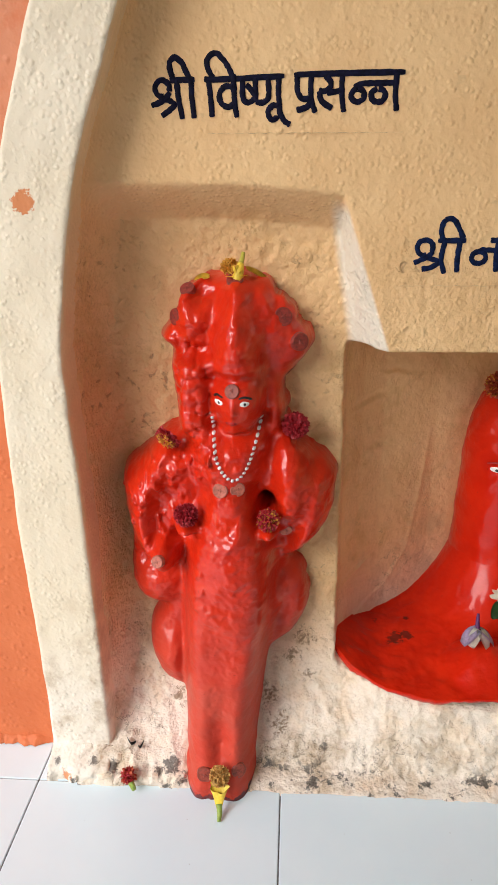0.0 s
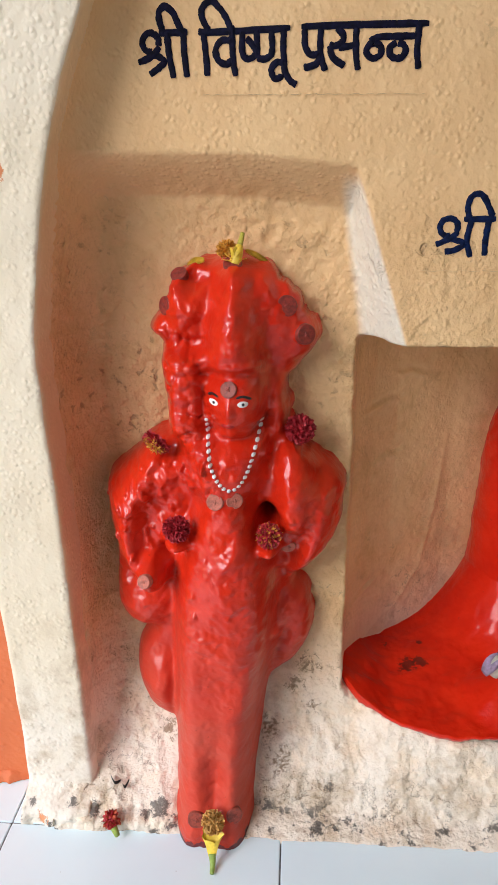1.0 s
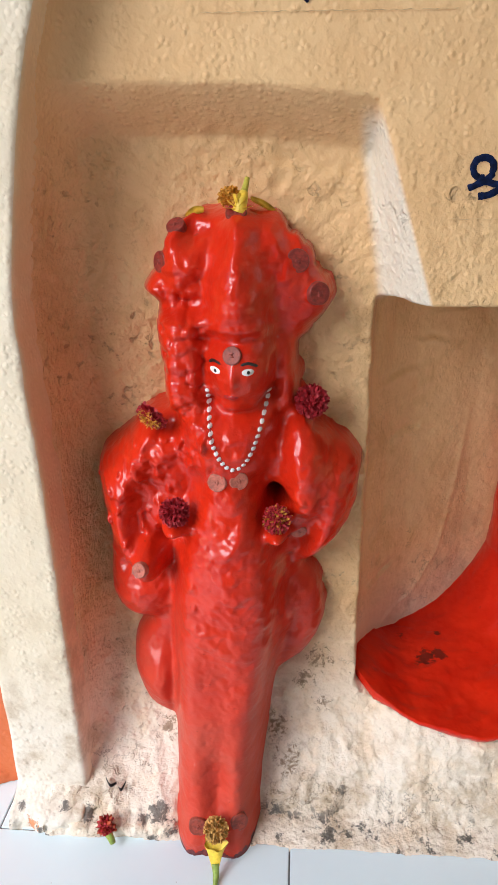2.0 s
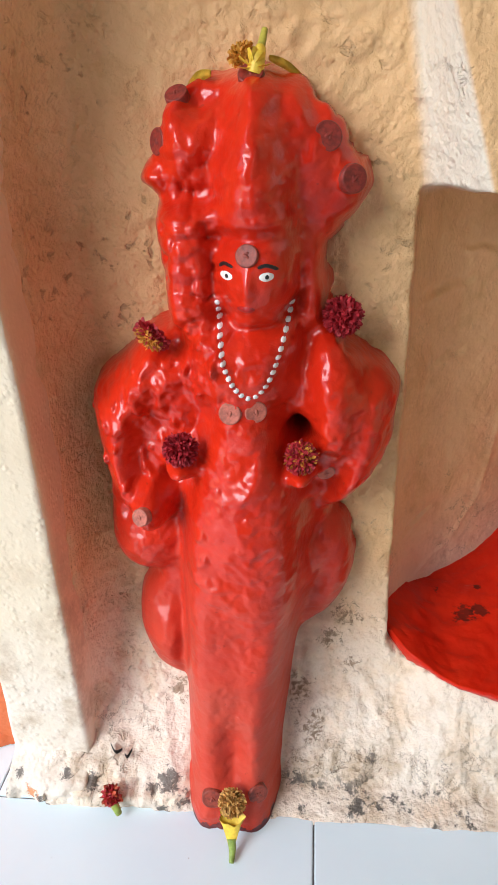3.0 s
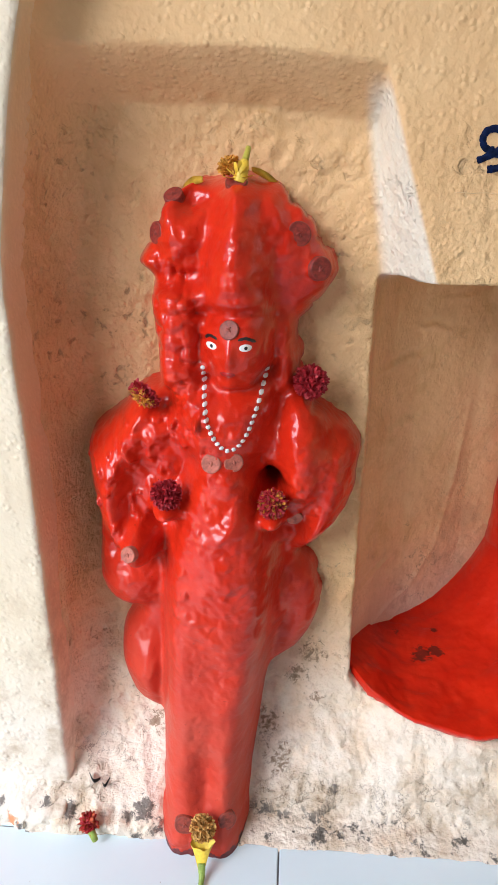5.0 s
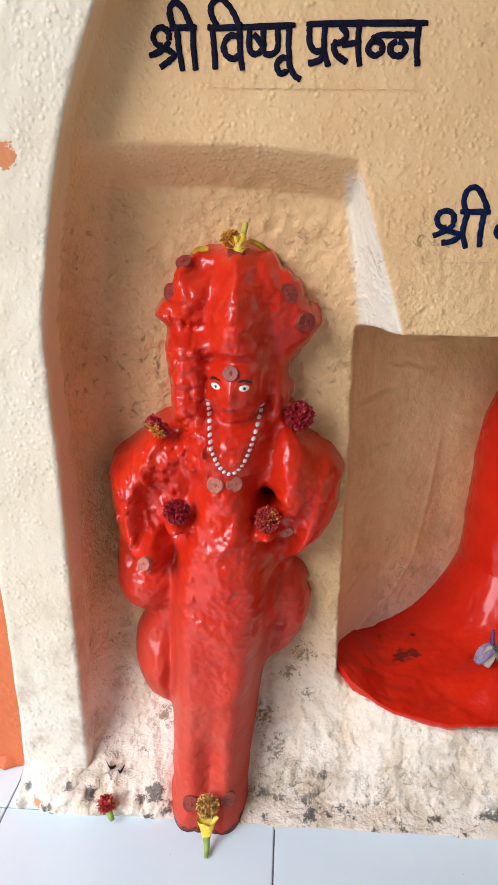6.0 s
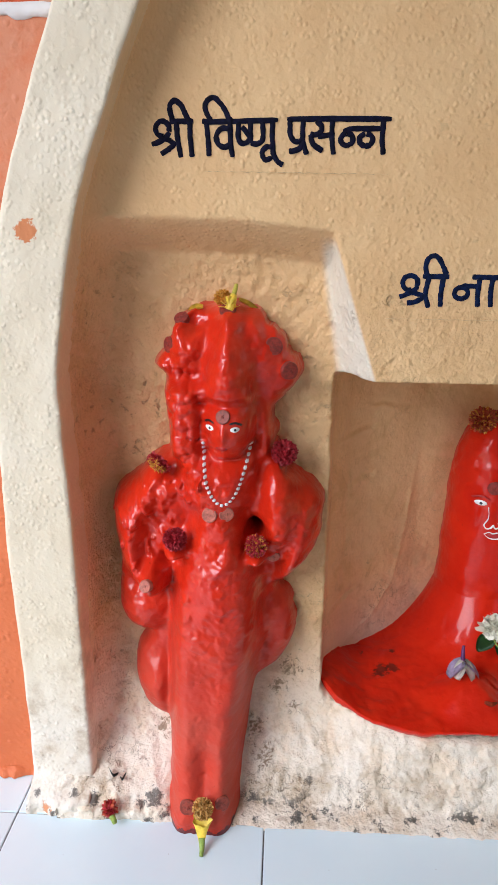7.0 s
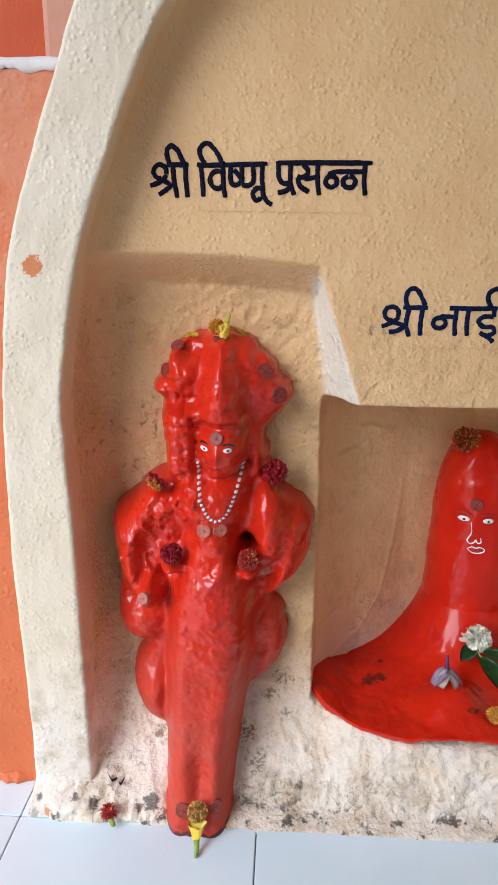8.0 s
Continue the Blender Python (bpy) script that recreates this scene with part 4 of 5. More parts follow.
def build_seated():
    xs, ts = np.arange(0.1195, 0.625, 0.0025), np.linspace(0, 1, 150)
    rows = []
    for t in ts:
        lip = red_rim_y(xs) - 0.004 + 0.002 * rough(xs, xs * 0, 0.03, 55)
        u = max(0.0, (t - 0.12) / 0.88)
        y = lip + (0.285 - lip) * u
        z = lap_height(xs, y)
        if t < 0.12:            # rounded lip that hangs over the plaster
            a = (0.12 - t) / 0.12 * math.pi / 2
            hang = 0.012 + 0.014 * (1 - step(xs, 0.125, 0.16)) + 0.005 * rough(xs, xs * 0, 0.025, 56)
            y, z = lip - 0.003 * math.sin(a * 2), z - hang * (1 - math.cos(a))
            y = y + 0.006 * (a / (math.pi / 2)) ** 2
        rows.append(np.stack([xs, y, z], -1))
    P = np.array(rows)
    v, f = grid_mesh("lap", P, np.ones(P.shape[:2], bool), None)
    pieces = [(v, f, 0)]
    prof = rounded(PIN_PROFILE, 10, False)
    ang = np.linspace(0, 2 * np.pi, 97)
    R = []
    for z, r in prof:
        q = r + 0.0024 * rough(np.cos(ang) * 0.06 + 1, np.sin(ang) * 0.06 + z, 0.03, 61) + 0.0012 * rough(ang * 0.06, ang * 0 + z, 0.010, 62, 2) * np.sin(ang / 2)
        R.append(np.stack([PIN_X + q * np.cos(ang), PIN_Y + 1.05 * q * np.sin(ang), np.full(ang.shape, z)], -1))
    P = np.array(R)
    v, f = grid_mesh("pin", P, np.ones(P.shape[:2], bool), None)
    pieces.append((v, f, 0))
    # painted face
    for x in (0.3300, 0.3615):
        pieces.append((*dab(x, 0.3415, 0.0074, 0.0038, 0.0016, pin_point), 1))
        pieces.append((*dab(x, 0.3413, 0.0026, 0.0026, 0.0022, pin_point), 2))
        pieces.append((*stroke_on([(x - 0.011, 0.3475), (x, 0.3512), (x + 0.010, 0.3480)], 0.0026, 0.0016, pin_point), 3))
    pieces.append((*stroke_on([(0.3395, 0.338), (0.3405, 0.322), (0.3365, 0.312), (0.3395, 0.3065), (0.3450, 0.3085), (0.3475, 0.3125), (0.3500, 0.3080), (0.3545, 0.3100), (0.3530, 0.3165)], 0.0018, 0.0018, pin_point), 1))
    lips = [(0.3370, 0.2985), (0.3430, 0.3020), (0.3480, 0.3005), (0.3540, 0.3020), (0.3605, 0.2980), (0.3540, 0.2935), (0.3440, 0.2935), (0.3370, 0.2985)]
    pieces.append((*dab(0.3485, 0.2978, 0.0092, 0.0034, 0.0012, pin_point), 3))
    pieces.append((*stroke_on(lips, 0.0014, 0.0020, pin_point), 1))
    ob = assemble("statue", pieces, [M_RED_WET, M_WHITE, M_BLACK, M_LIP])
    tagged(ob, "shiny red painted mound-shaped seated statue inside the deep niche", "statue")


build_seated()


# ---- painted lettering: brush strokes on the sign panel ----
def ring(cx, cy, rx, ry, start=0, sweep=360, n=10):
    return [(cx + rx * math.cos(radians(start + sweep * k / n)), cy + ry * math.sin(radians(start + sweep * k / n))) for k in range(n + 1)]


def wall_point(x, z):
    y = float(wall_depth(np.array([x]), np.array([z]))[0] + 0.0006 * rough(np.array([x]), np.array([z]), 0.03, 14)[0] + 0.0005 * rough(np.array([x]), np.array([z]), 0.008, 16, 2)[0])
    return Vector((x, y, z)), Vector((0, -1, 0))


def build_letters(name, strokes, left, top, scale, width, mat, label):
    owner = new(name)
    owner.location = (left, 0, top)
    tagged(owner, label, "writing")
    for glyph, lines in strokes:
        V, F = [], []
        for line in lines:
            pts = rounded([(left + a * scale, top - b * scale * 0.96) for a, b in line], 8, False)
            ends = []
            for i, p in enumerate(pts):
                t = pts[min(i + 1, len(pts) - 1)] - pts[max(i - 1, 0)]
                t = t / (np.linalg.norm(t) + 1e-9)
                nrm = np.array((-t[1], t[0]))
                p = p + nrm * 0.0004 * noise.noise((p[0] * 420, p[1] * 420, 5.0))
                w = width * (1 + 0.16 * noise.noise((p[0] * 220, p[1] * 220, 3.0)) + 0.16 * noise.noise((p[0] * 640, p[1] * 640, 8.0)))
                if i in (0, len(pts) - 1):
                    w *= 0.7
                for off, up in ((-0.5, 0.0005), (-0.40, 0.0010), (0.40, 0.0010), (0.5, 0.0005)):
                    q = p + nrm * off * w
                    g, _ = wall_point(float(q[0]), float(q[1]))
                    ends.append((g.x - left, g.y - up - 0.0002 * (len(F) % 3), g.z - top))
            k = len(V)
            V.extend(ends)
            for i in range(len(pts) - 1):
                for m in range(3):
                    a = k + i * 4 + m
                    F.append((a, a + 1, a + 5, a + 4))
        mesh_object(glyph, V, F, [mat], owner)


SHRI = [ring(168, 216, 34, 36, 20, -300), [(204, 232), (170, 268), (112, 290)], [(150, 258), (196, 268), (222, 288), (196, 312), (158, 336)], [(236, 178), (243, 262), (258, 352)],
        [(304, 182), (306, 262), (314, 350)], [(228, 190), (212, 150), (208, 106), (232, 84), (262, 104), (284, 146), (304, 190)], [(204, 181), (322, 180)]]
VISHNU = [[(366, 178), (430, 182), (740, 174)], [(386, 182), (394, 262), (400, 346)], [(408, 176), (384, 132), (386, 92), (420, 70), (452, 92), (482, 134), (504, 186)],
          [(502, 216), (462, 214), (436, 246), (446, 288), (480, 302), (504, 286)], [(504, 160), (506, 262), (516, 350)],
          [(546, 182), (544, 250), (556, 280), (582, 282), (606, 262)], [(604, 180), (606, 284)], [(562, 206), (584, 228), (604, 254)],
          [(606, 282), (640, 286), (666, 262), (664, 182)], [(714, 180), (712, 250), (718, 304)],
          [(716, 300), (684, 302), (664, 328), (676, 360), (700, 358), (704, 344)], [(716, 302), (722, 340), (744, 372), (768, 386)]]
PRASANNA = [[(784, 170), (1040, 168), (1290, 170)], [(798, 178), (800, 236), (818, 270), (846, 274), (864, 256)], [(862, 176), (864, 270), (884, 336)], [(866, 278), (842, 312), (796, 322)],
            [(926, 178), (950, 200), (952, 226), (920, 244), (898, 238)], [(900, 242), (914, 286), (962, 318)], [(936, 252), (1010, 240)], [(1004, 176), (1006, 262), (1016, 336)],
            ring(1078, 264, 30, 28, -90, 350), [(1062, 232), (1090, 216), (1150, 214), (1246, 214)], ring(1172, 266, 32, 29, -90, 350), [(1252, 172), (1250, 262), (1260, 336)]]
build_letters("painted_inscription", [("letter", SHRI), ("headline", VISHNU[:1]), ("letter", VISHNU[1:5]), ("letter", VISHNU[5:]), ("headline", PRASANNA[:1]), ("letter", PRASANNA[1:4]), ("letter", PRASANNA[4:8]), ("letter", PRASANNA[8:])], -0.0942, 0.8205, 0.0001965, 0.0051, M_INK,
              "dark navy brush-painted words श्री विष्णू प्रसन्न on the cream plaster")
SHRI_B = [ring(190, 216, 38, 38, 30, -310), [(232, 236), (196, 266), (140, 292)], [(176, 254), (228, 274), (262, 288), (226, 314), (180, 322)], [(284, 186), (272, 270), (292, 346)],
          [(356, 186), (350, 262), (352, 340)], [(282, 190), (262, 140), (272, 92), (304, 76), (336, 104), (370, 172)], [(250, 182), (384, 182)]]
NAI = [[(500, 182), (620, 184), (760, 180)], ring(452, 266, 34, 30, -90, 350), [(440, 240), (470, 230), (536, 232)], [(540, 186), (536, 262), (542, 338)], [(606, 186), (600, 262), (608, 338)],
       [(742, 228), (690, 228), (664, 254), (690, 284), (738, 286), (752, 316), (716, 334), (672, 318)], [(742, 182), (742, 228)], [(730, 184), (704, 140), (704, 100), (738, 74), (780, 84)], [(700, 330), (730, 350), (752, 372)]]
build_letters("painted_inscription", [("letter", SHRI_B), ("headline", NAI[:1]), ("letter", NAI[1:5]), ("letter", NAI[5:])], 0.1511, 0.678, 0.0001985, 0.0051, M_INK_BLUE, "dark blue brush-painted words श्री नाई on the cream plaster")


def build_ruled_lines():
    for name, pts in (("ruled_line", [(-0.02, 0.7415), (0.16, 0.7395)]), ("ruled_line", [(0.165, 0.6005), (0.45, 0.599)])):
        V, F = [], []
        n = 60
        for k in range(n + 1):
            x = pts[0][0] + (pts[1][0] - pts[0][0]) * k / n
            z = pts[0][1] + (pts[1][1] - pts[0][1]) * k / n + 0.0003 * math.sin(k * 1.7)
            y = wall_point(x, z)[0].y - 0.0009
            V += [(x, y, z - 0.0003), (x, y, z + 0.0003)]
            if k:
                F.append((2 * k - 2, 2 * k, 2 * k + 1, 2 * k - 1))
        ob = mesh_object(name, V, F, [plain("pencil_mark", (0.63, 0.42, 0.21), 0.7)])
        tagged(ob, "thin faint ruled pencil line on the cream plaster", "mark")


build_ruled_lines()


# ---- coins pressed on to the wet paint ----
def facing(p, n, spin=0.0):
    """A pose at p whose z axis is the normal n."""
    return Matrix.Translation(p) @ n.to_track_quat("Z", "Y").to_matrix().to_4x4() @ pose(0, 0, 0, 0, 0, spin)


def build_coin(p, n, radius, mat, label, spin=0.0, knob=True):
    bm = bmesh.new()
    prof = [(0, 0.0006), (0.55, 0.0006), (0.84, 0.0006), (0.90, 0.0007), (0.96, 0.0005), (1.0, 0.0001), (1.05, -0.0055)]
    seg, rings = 28, []
    for f, h in prof[1:]:
        rings.append([bm.verts.new((radius * f * math.cos(2 * math.pi * k / seg), radius * f * math.sin(2 * math.pi * k / seg), h)) for k in range(seg)])
    hub = bm.verts.new((0, 0, 0.0007))
    for k in range(seg):
        bm.faces.new((hub, rings[0][k], rings[0][(k + 1) % seg]))
        for a, b in zip(rings, rings[1:]):
            bm.faces.new((a[k], b[k], b[(k + 1) % seg], a[(k + 1) % seg]))
    if knob:                    # worn raised device
        bmesh.ops.create_uvsphere(bm, u_segments=8, v_segments=5, radius=1, matrix=pose(0.0004, 0, 0.0006, 0, 0, 20) @ Matrix.Diagonal((radius * 0.16, radius * 0.34, 0.0008, 1)))
        bmesh.ops.create_uvsphere(bm, u_segments=8, v_segments=5, radius=1, matrix=pose(-0.001, -0.001, 0.0006, 0, 0, 70) @ Matrix.Diagonal((radius * 0.11, radius * 0.22, 0.0006, 1)))
    ob = part("coin", bm, mat, None)
    ob.matrix_world = facing(p, n, spin)
    tagged(ob, label, "coin", "coins on the statues")


for x, z, r, m, lab in ((0.0005, 0.5010, 0.0076, M_COIN_RED, "small paint-smeared coin stuck on the statue's forehead"),
                        (-0.0145, 0.3905, 0.0083, M_COIN, "pale reddish coin stuck on the statue's chest"),
                        (0.0035, 0.3905, 0.0083, M_COIN, "pale reddish coin stuck on the statue's chest"),
                        (-0.0490, 0.5960, 0.0080, M_COIN_DARK, "dark paint-covered coin stuck on the statue's crown"),
                        (-0.0620, 0.5680, 0.0088, M_COIN_DARK, "dark paint-covered coin stuck on the statue's crown"),
                        (0.0510, 0.5690, 0.0098, M_COIN_DARK, "dark paint-covered coin stuck on the statue's crown"),
                        (0.0690, 0.5430, 0.0095, M_COIN_DARK, "dark paint-covered coin stuck on the statue's crown"),
                        (0.0015, 0.6060, 0.0085, M_COIN_DARK, "dark paint-covered coin near the top of the crown"),
                        (-0.0870, 0.3040, 0.0072, M_COIN, "tarnished coin stuck on the statue's hand"),
                        (0.0560, 0.3270, 0.0072, M_COIN, "tarnished coin stuck on the statue's arm"),
                        (-0.0385, 0.0340, 0.0095, M_COIN_RED, "dull paint-smeared coin stuck on the statue's foot"),
                        (0.0020, 0.0370, 0.0090, M_COIN_RED, "paint-smeared coin stuck on the statue's foot")):
    p, n = statue_point(x, z)
    n = (n * 0.6 + Vector((0, -0.4, 0.04))).normalized()
    build_coin(p + n * 0.0011, n, r, m, lab, random.uniform(0, 360))
p, n = pin_point(0.3445, 0.364)
build_coin(p + n * 0.0012, n, 0.0090, M_COIN_DARK, "dark paint-covered coin on the mound statue's forehead", 40)


# ---- flowers ----
def petal(bm, m, length, width, curl=0.3, n=3):
    rows = []
    for k in range(n + 1):
        s = k / n
        w = width * (0.35 + 0.65 * math.sin(math.pi * min(1, 0.18 + 0.72 * s)))
        y, z = length * s, curl * length * s * s
        rows.append([bm.verts.new(m @ Vector((-w / 2, y, z + 0.12 * w))), bm.verts.new(m @ Vector((0, y * 1.02, z))), bm.verts.new(m @ Vector((w / 2, y, z + 0.12 * w)))])
    for a, b in zip(rows, rows[1:]):
        for k in range(2):
            bm.faces.new((a[k], a[k + 1], b[k + 1], b[k]))


def bloom(radius, count, flat=0.75, seed=1, length=0.32, width=0.20):
    """A dense head of ruffled petals, facing up its z axis."""
    rng = random.Random(seed)
    bm = bmesh.new()
    bmesh.ops.create_icosphere(bm, subdivisions=2, radius=radius * 0.62, matrix=Matrix.Diagonal((1, 1, flat, 1)))
    count = int(count * 2.2)
    for k in range(count):
        t = (k + 0.5) / count
        el = math.acos(1 - 1.35 * t)
        az = k * 2.39996 + rng.uniform(-0.3, 0.3)
        d = Vector((math.sin(el) * math.cos(az), math.sin(el) * math.sin(az), math.cos(el) * flat))
        q = d.to_track_quat("Y", "Z").to_matrix().to_4x4()
        m = Matrix.Translation(d * radius * 0.52) @ q @ pose(0, 0, 0, rng.uniform(-35, 35), rng.uniform(0, 360), rng.uniform(-25, 25))
        petal(bm, m, radius * length * rng.uniform(0.8, 1.35), radius * width * rng.uniform(0.7, 1.3), rng.uniform(-0.2, 0.6))
    return bm


def stalk(points, r0, r1, seg=10):
    bm = bmesh.new()
    pts = [Vector(p) for p in points]
    fine = rounded([tuple(p) for p in points], 5, False)
    rings = []
    for i, p in enumerate(fine):
        t = Vector(fine[min(i + 1, len(fine) - 1)] - fine[max(i - 1, 0)]).normalized()
        q = t.to_track_quat("Z", "X").to_matrix()
        r = r0 + (r1 - r0) * i / (len(fine) - 1)
        rings.append([bm.verts.new(Vector(p) + q @ Vector((r * math.cos(2 * math.pi * k / seg), r * math.sin(2 * math.pi * k / seg), 0))) for k in range(seg)])
    for a, b in zip(rings, rings[1:]):
        for k in range(seg):
            bm.faces.new((a[k], a[(k + 1) % seg], b[(k + 1) % seg], b[k]))
    bm.faces.new(rings[0][::-1])
    bm.faces.new(rings[-1])
    return bm


def flower(name, at, n, radius, mat, label, count=150, flat=0.75, seed=1, group="", **more):
    ob = new(name)
    ob.matrix_world = facing(Vector(at), Vector(n).normalized(), 30 * seed)
    tagged(ob, label, "flower", group)
    part("bloom", bloom(radius, count, flat, seed, **more), mat, ob)
    return ob


def on_statue(x, z, out=0.0):
    p, n = statue_point(x, z)
    return p + Vector((0, -out, 0))


G = "offered marigolds"
f = flower("marigold", (-0.0535, -0.036, 0.3585), (0, -0.8, 0.45), 0.0152, M_MAROON, "dark maroon marigold head held in the statue's palm", 220, 0.8, 2, G)
f = flower("marigold", (0.0365, -0.030, 0.3505), (0, -0.8, 0.45), 0.0148, M_MAROON, "maroon marigold with yellow petal tips held in the statue's palm", 200, 0.8, 3, G)
part("fringe", bloom(0.0158, 36, 0.8, 8, 0.30, 0.14), M_GOLD, f, "yellow petal tips")
f = flower("marigold", (0.0650, 0.008, 0.4485), (0.25, -0.85, 0.35), 0.0170, M_MAROON, "dark red marigold resting on the statue's shoulder", 220, 0.85, 4, G)
f = flower("marigold", (-0.0735, -0.012, 0.4400), (-0.50, -0.65, -0.57), 0.0165, M_MAROON, "wilted maroon marigold with golden centre lying on the statue's shoulder", 150, 0.34, 5, G)
bm = bloom(0.0140, 90, 0.42, 9, 0.30, 0.13)
bm.transform(Matrix.Translation((0, 0, 0.0030)))
part("centre", bm, M_GOLD, f, "golden petal tips")

# flower laid on the top of the crown
f = flower("marigold", (-0.0050, 0.022, 0.6175), (-0.2, -0.6, 0.7), 0.0112, M_GOLD, "dried orange marigold with a yellow-green calyx on top of the crown", 110, 0.7, 6, G)
inv = f.matrix_world.inverted()
part("calyx", stalk([inv @ Vector(q) for q in ((0.0040, 0.008, 0.6070), (0.0060, 0.008, 0.6140), (0.0075, 0.013, 0.6210))], 0.0062, 0.0034), M_YELLOW, f, "yellow calyx")
bm = bmesh.new()
for k, (dx, dz) in enumerate(((-0.010, 0.004), (-0.006, 0.011), (0.009, 0.006), (0.012, -0.001), (-0.012, -0.002), (0.004, 0.013))):
    petal(bm, inv @ Matrix.Translation((0.0035, 0.006, 0.6090)) @ Vector((dx, -0.004, dz)).to_track_quat("Y", "Z").to_matrix().to_4x4(), 0.0115, 0.0060, 0.25, 4)
part("sepals", bm, M_YELLOW, f, "ragged yellow sepals")
part("stem", stalk([inv @ Vector(q) for q in ((0.0072, 0.012, 0.6200), (0.0088, 0.016, 0.6260), (0.0098, 0.020, 0.6315))], 0.0030, 0.0020), M_OLIVE, f, "olive green stem")


def petal_scrap(points, width, label, mat=M_YELLOW):
    bm = bmesh.new()
    pts = rounded(points, 5, False)
    rows = []
    for i, p in enumerate(pts):
        s = i / (len(pts) - 1)
        w = width * (0.3 + 0.7 * math.sin(math.pi * (0.1 + 0.8 * s)))
        rows.append([bm.verts.new((p[0], p[1], p[2] - w / 2)), bm.verts.new((p[0], p[1] - w * 0.3, p[2])), bm.verts.new((p[0], p[1], p[2] + w / 2))])
    for a, b in zip(rows, rows[1:]):
        for k in range(2):
            bm.faces.new((a[k], b[k], b[k + 1], a[k + 1]))
    bmesh.ops.solidify(bm, geom=bm.faces[:], thickness=0.0006)
    ob = part("petal", bm, mat, None)
    tagged(ob, label, "petal")


petal_scrap([(-0.045, 0.040, 0.6015), (-0.036, 0.028, 0.6065), (-0.026, 0.022, 0.6080)], 0.007, "wilted yellow petal tucked behind the crown")
petal_scrap([(0.012, 0.026, 0.6160), (0.024, 0.024, 0.6110), (0.036, 0.032, 0.6020)], 0.006, "wilted yellow petal tucked behind the crown")

# flower at the feet, its calyx pointing down on to the tile
f = flower("marigold", (-0.0195, -0.094, 0.0420), (0.0, -0.75, 0.65), 0.0140, M_DRIED, "dried brown marigold with yellow calyx leaning on the statue's feet", 170, 0.6, 7, G)
inv = f.matrix_world.inverted()
bm = bmesh.new()
ax = [Vector(q) for q in ((-0.0195, -0.1000, 0.0330), (-0.0195, -0.1060, 0.0200), (-0.0190, -0.1120, 0.0090))]
seg, rings = 14, []
for i, (r, c) in enumerate(zip((0.0112, 0.0085, 0.0060, 0.0040, 0.0028), rounded([tuple(a) for a in ax], 2, False))):
    ringv = []
    for k in range(seg):
        a = 2 * math.pi * k / seg
        rr = r * (1 + (0.14 if i == 0 else 0.05) * math.cos(5 * a))
        ringv.append(bm.verts.new(inv @ (Vector(c) + Vector((rr * math.cos(a), rr * 0.55 * math.sin(a), rr * 0.45 * math.sin(a))))))
    rings.append(ringv)
for a, b in zip(rings, rings[1:]):
    for k in range(seg):
        bm.faces.new((a[k], a[(k + 1) % seg], b[(k + 1) % seg], b[k]))
part("calyx", bm, M_YELLOW, f, "ribbed yellow calyx")
part("stem", stalk([inv @ Vector(q) for q in ((-0.0193, -0.1085, 0.0150), (-0.0182, -0.1145, 0.0062), (-0.0185, -0.1225, 0.0028))], 0.0040, 0.0021), M_STEM, f, "green stem with a cut end")

# fallen bud on the tiles
f = flower("marigold", (-0.1340, -0.0800, 0.0205), (-0.35, -0.75, 0.5), 0.0112, M_MAROON, "small withered maroon and rust marigold fallen on the plaster ledge", 70, 0.7, 11, G)
inv = f.matrix_world.inverted()
part("fringe", bloom(0.0105, 22, 0.7, 12, 0.5, 0.3), M_RUSTY, f, "rust petal tips")
part("calyx", stalk([inv @ Vector(q) for q in ((-0.1310, -0.0845, 0.0150), (-0.1280, -0.0870, 0.0105), (-0.1262, -0.0885, 0.0070))], 0.0040, 0.0028), M_STEM, f, "pale green calyx")

# offerings on the mound statue
f = flower("marigold", (0.3330, 0.178, 0.4450), (-0.1, -0.6, 0.8), 0.0220, M_RUSTY, "dull orange marigold laid on the mound statue's head", 240, 0.7, 13, G)
part("fringe", bloom(0.0225, 70, 0.7, 14, 0.34, 0.12), M_GOLD, f, "golden petal tips")
z = float(lap_height(np.array([0.362]), np.array([-0.004]))[0])
f = flower("marigold", (0.359, 0.006, z + 0.012), (-0.2, -0.6, 0.7), 0.0125, M_GOLD, "golden dried marigold lying on the red slab", 150, 0.6, 15, G)


def leaf(bm, base, tip, width, arch):
    a, b = Vector(base), Vector(tip)
    side = (b - a).cross(Vector((0, -0.5, 1))).normalized()
    up = side.cross(b - a).normalized()
    n, rows = 10, []
    for k in range(n + 1):
        s = k / n
        w = width * math.sin(math.pi * min(1, s * 0.93 + 0.035)) ** 0.8
        c = a + (b - a) * s + up * arch * math.sin(math.pi * s)
        rows.append([bm.verts.new(c + side * w * f + up * abs(f) * w * 0.25) for f in (-1, -0.5, 0, 0.5, 1)])
    for p, q in zip(rows, rows[1:]):
        for k in range(4):
            bm.faces.new((p[k], p[k + 1], q[k + 1], q[k]))
    bmesh.ops.solidify(bm, geom=bm.faces[:], thickness=0.0005)


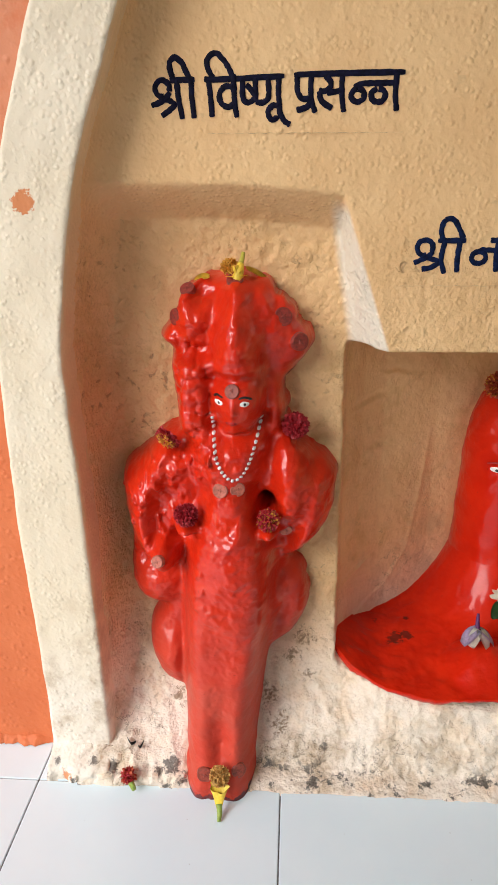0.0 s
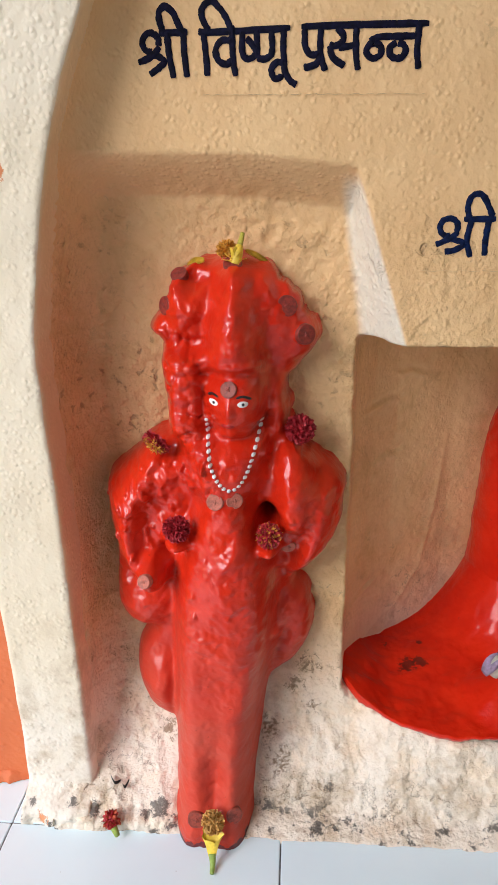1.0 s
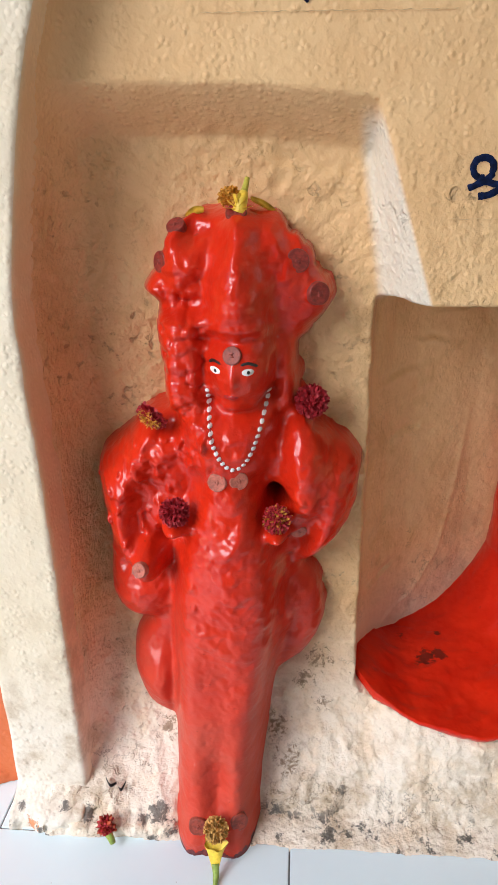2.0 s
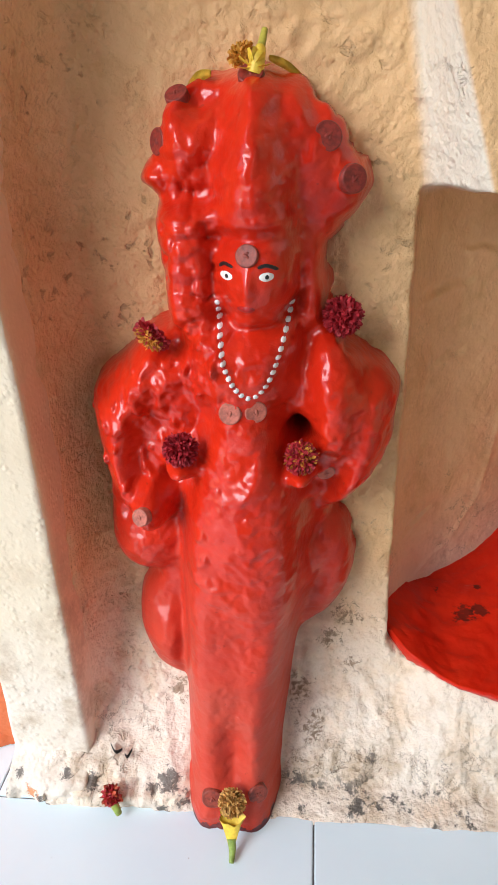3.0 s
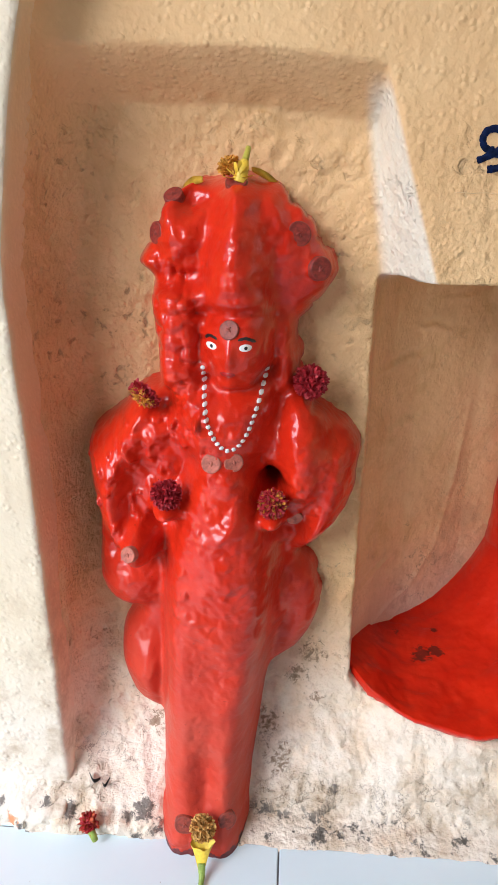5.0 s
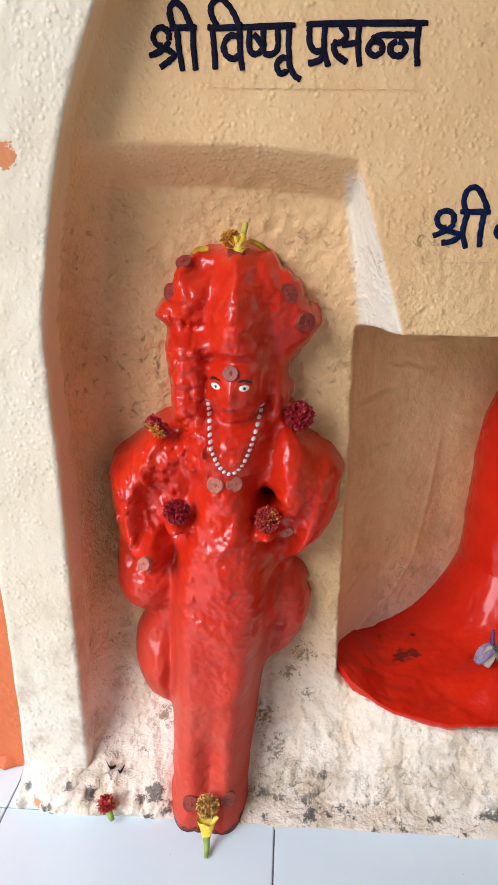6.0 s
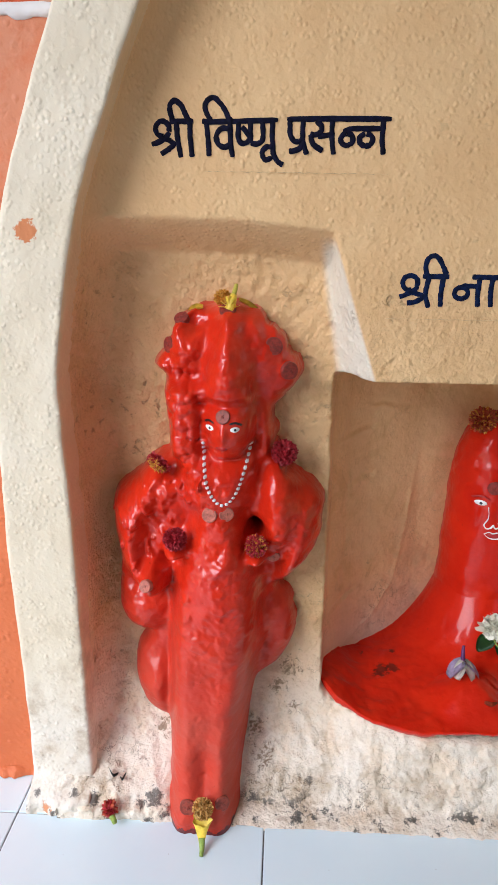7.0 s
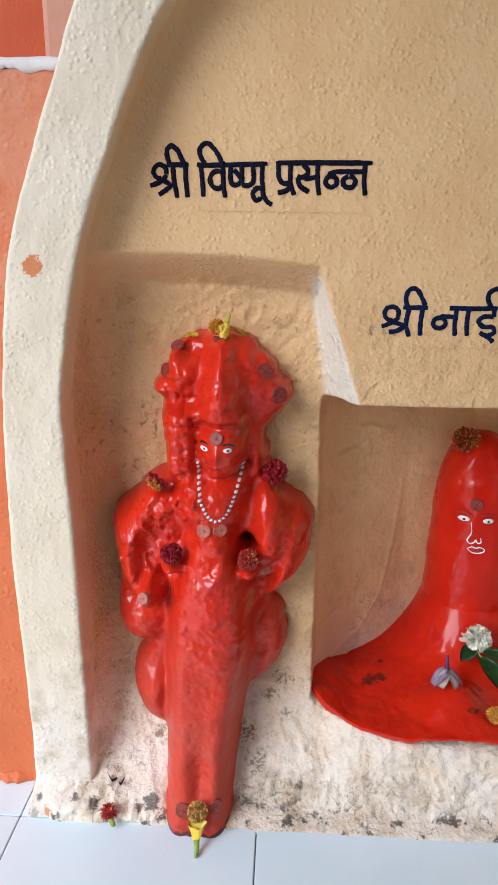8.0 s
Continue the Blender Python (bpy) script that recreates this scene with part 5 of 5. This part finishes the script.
# white flower on a leafy twig
wf = new("white_flower")
wf.location = (0.352, 0.092, 0.178)
tagged(wf, "fresh white ruffled flower on a leafy green twig", "flower")
rel = lambda x, y, z: (x - 0.352, y - 0.092, z - 0.178)
bm = bloom(0.0158, 120, 0.75, 21, 0.55, 0.5)
bm.transform(pose(0.0, -0.004, 0.006, 55, 0, 0))
part("bloom", bm, M_PETAL, wf, "crumpled white petals")
bm = bmesh.new()
for k, (ax_, az_) in enumerate(((-0.020, 0.006), (-0.024, -0.001), (-0.014, 0.012))):
    petal(bm, pose(0, -0.008, 0.004) @ Vector((ax_, -0.002, az_)).to_track_quat("Y", "Z").to_matrix().to_4x4(), 0.027, 0.016, 0.1)
part("outer_petal", bm, M_PETAL, wf)
bm = bmesh.new()
leaf(bm, rel(0.352, 0.088, 0.172), rel(0.326, 0.068, 0.160), 0.011, 0.004)
part("leaf", bm, M_LEAF, wf)
bm = bmesh.new()
leaf(bm, rel(0.350, 0.070, 0.168), rel(0.378, 0.026, 0.140), 0.014, 0.006)
part("leaf", bm, M_LEAF, wf)
bm = bmesh.new()
leaf(bm, rel(0.356, 0.074, 0.172), rel(0.392, 0.054, 0.168), 0.010, 0.005)
part("leaf", bm, M_LEAF, wf)
part("stem", stalk([rel(0.352, 0.09, 0.176), rel(0.350, 0.074, 0.170), rel(0.362, 0.050, 0.158)], 0.0014, 0.0011), M_STEM, wf)

# lilac blossom
lb = new("lilac_blossom")
lb.location = (0.298, 0.036, 0.158)
tagged(lb, "wilted lilac and white pea blossom lying on the red lump", "flower")
for tipv, w, m in (((-0.019, -0.006, -0.012), 0.021, M_LILAC), ((-0.010, -0.011, -0.014), 0.015, M_PETAL), ((0.012, -0.011, -0.014), 0.018, M_PETAL), ((0.020, -0.005, -0.012), 0.017, M_LILAC), ((0.003, -0.006, -0.012), 0.008, M_VIOLET)):
    bm = bmesh.new()
    d = Vector(tipv)
    petal(bm, pose(0.002, 0, 0.008) @ d.to_track_quat("Y", "Z").to_matrix().to_4x4(), d.length * 1.15, w, -0.25, 6)
    bmesh.ops.solidify(bm, geom=bm.faces[:], thickness=0.0005)
    part("petal", bm, m, lb)
part("calyx", stalk([(0.002, 0.004, 0.006), (0.003, 0.010, 0.014), (0.004, 0.014, 0.022)], 0.0034, 0.0016), M_VIOLET, lb, "dark violet calyx")

z = float(lap_height(np.array([0.330]), np.array([0.006]))[0])
petal_scrap([(0.321, 0.004, z + 0.003), (0.329, 0.002, z + 0.002), (0.337, 0.006, z + 0.001)], 0.007, "shrivelled brown petal on the red slab", M_RUSTY)

# loose flakes of dark paint on the plaster foot
petal_scrap([(-0.143, -0.042, 0.043), (-0.137, -0.048, 0.039), (-0.131, -0.045, 0.040)], 0.005, "curled flake of dark old paint on the plaster foot", M_BLACK)
petal_scrap([(-0.129, -0.046, 0.035), (-0.125, -0.050, 0.036), (-0.121, -0.045, 0.042)], 0.005, "curled flake of dark old paint on the plaster foot", M_BLACK)

build_tiles()
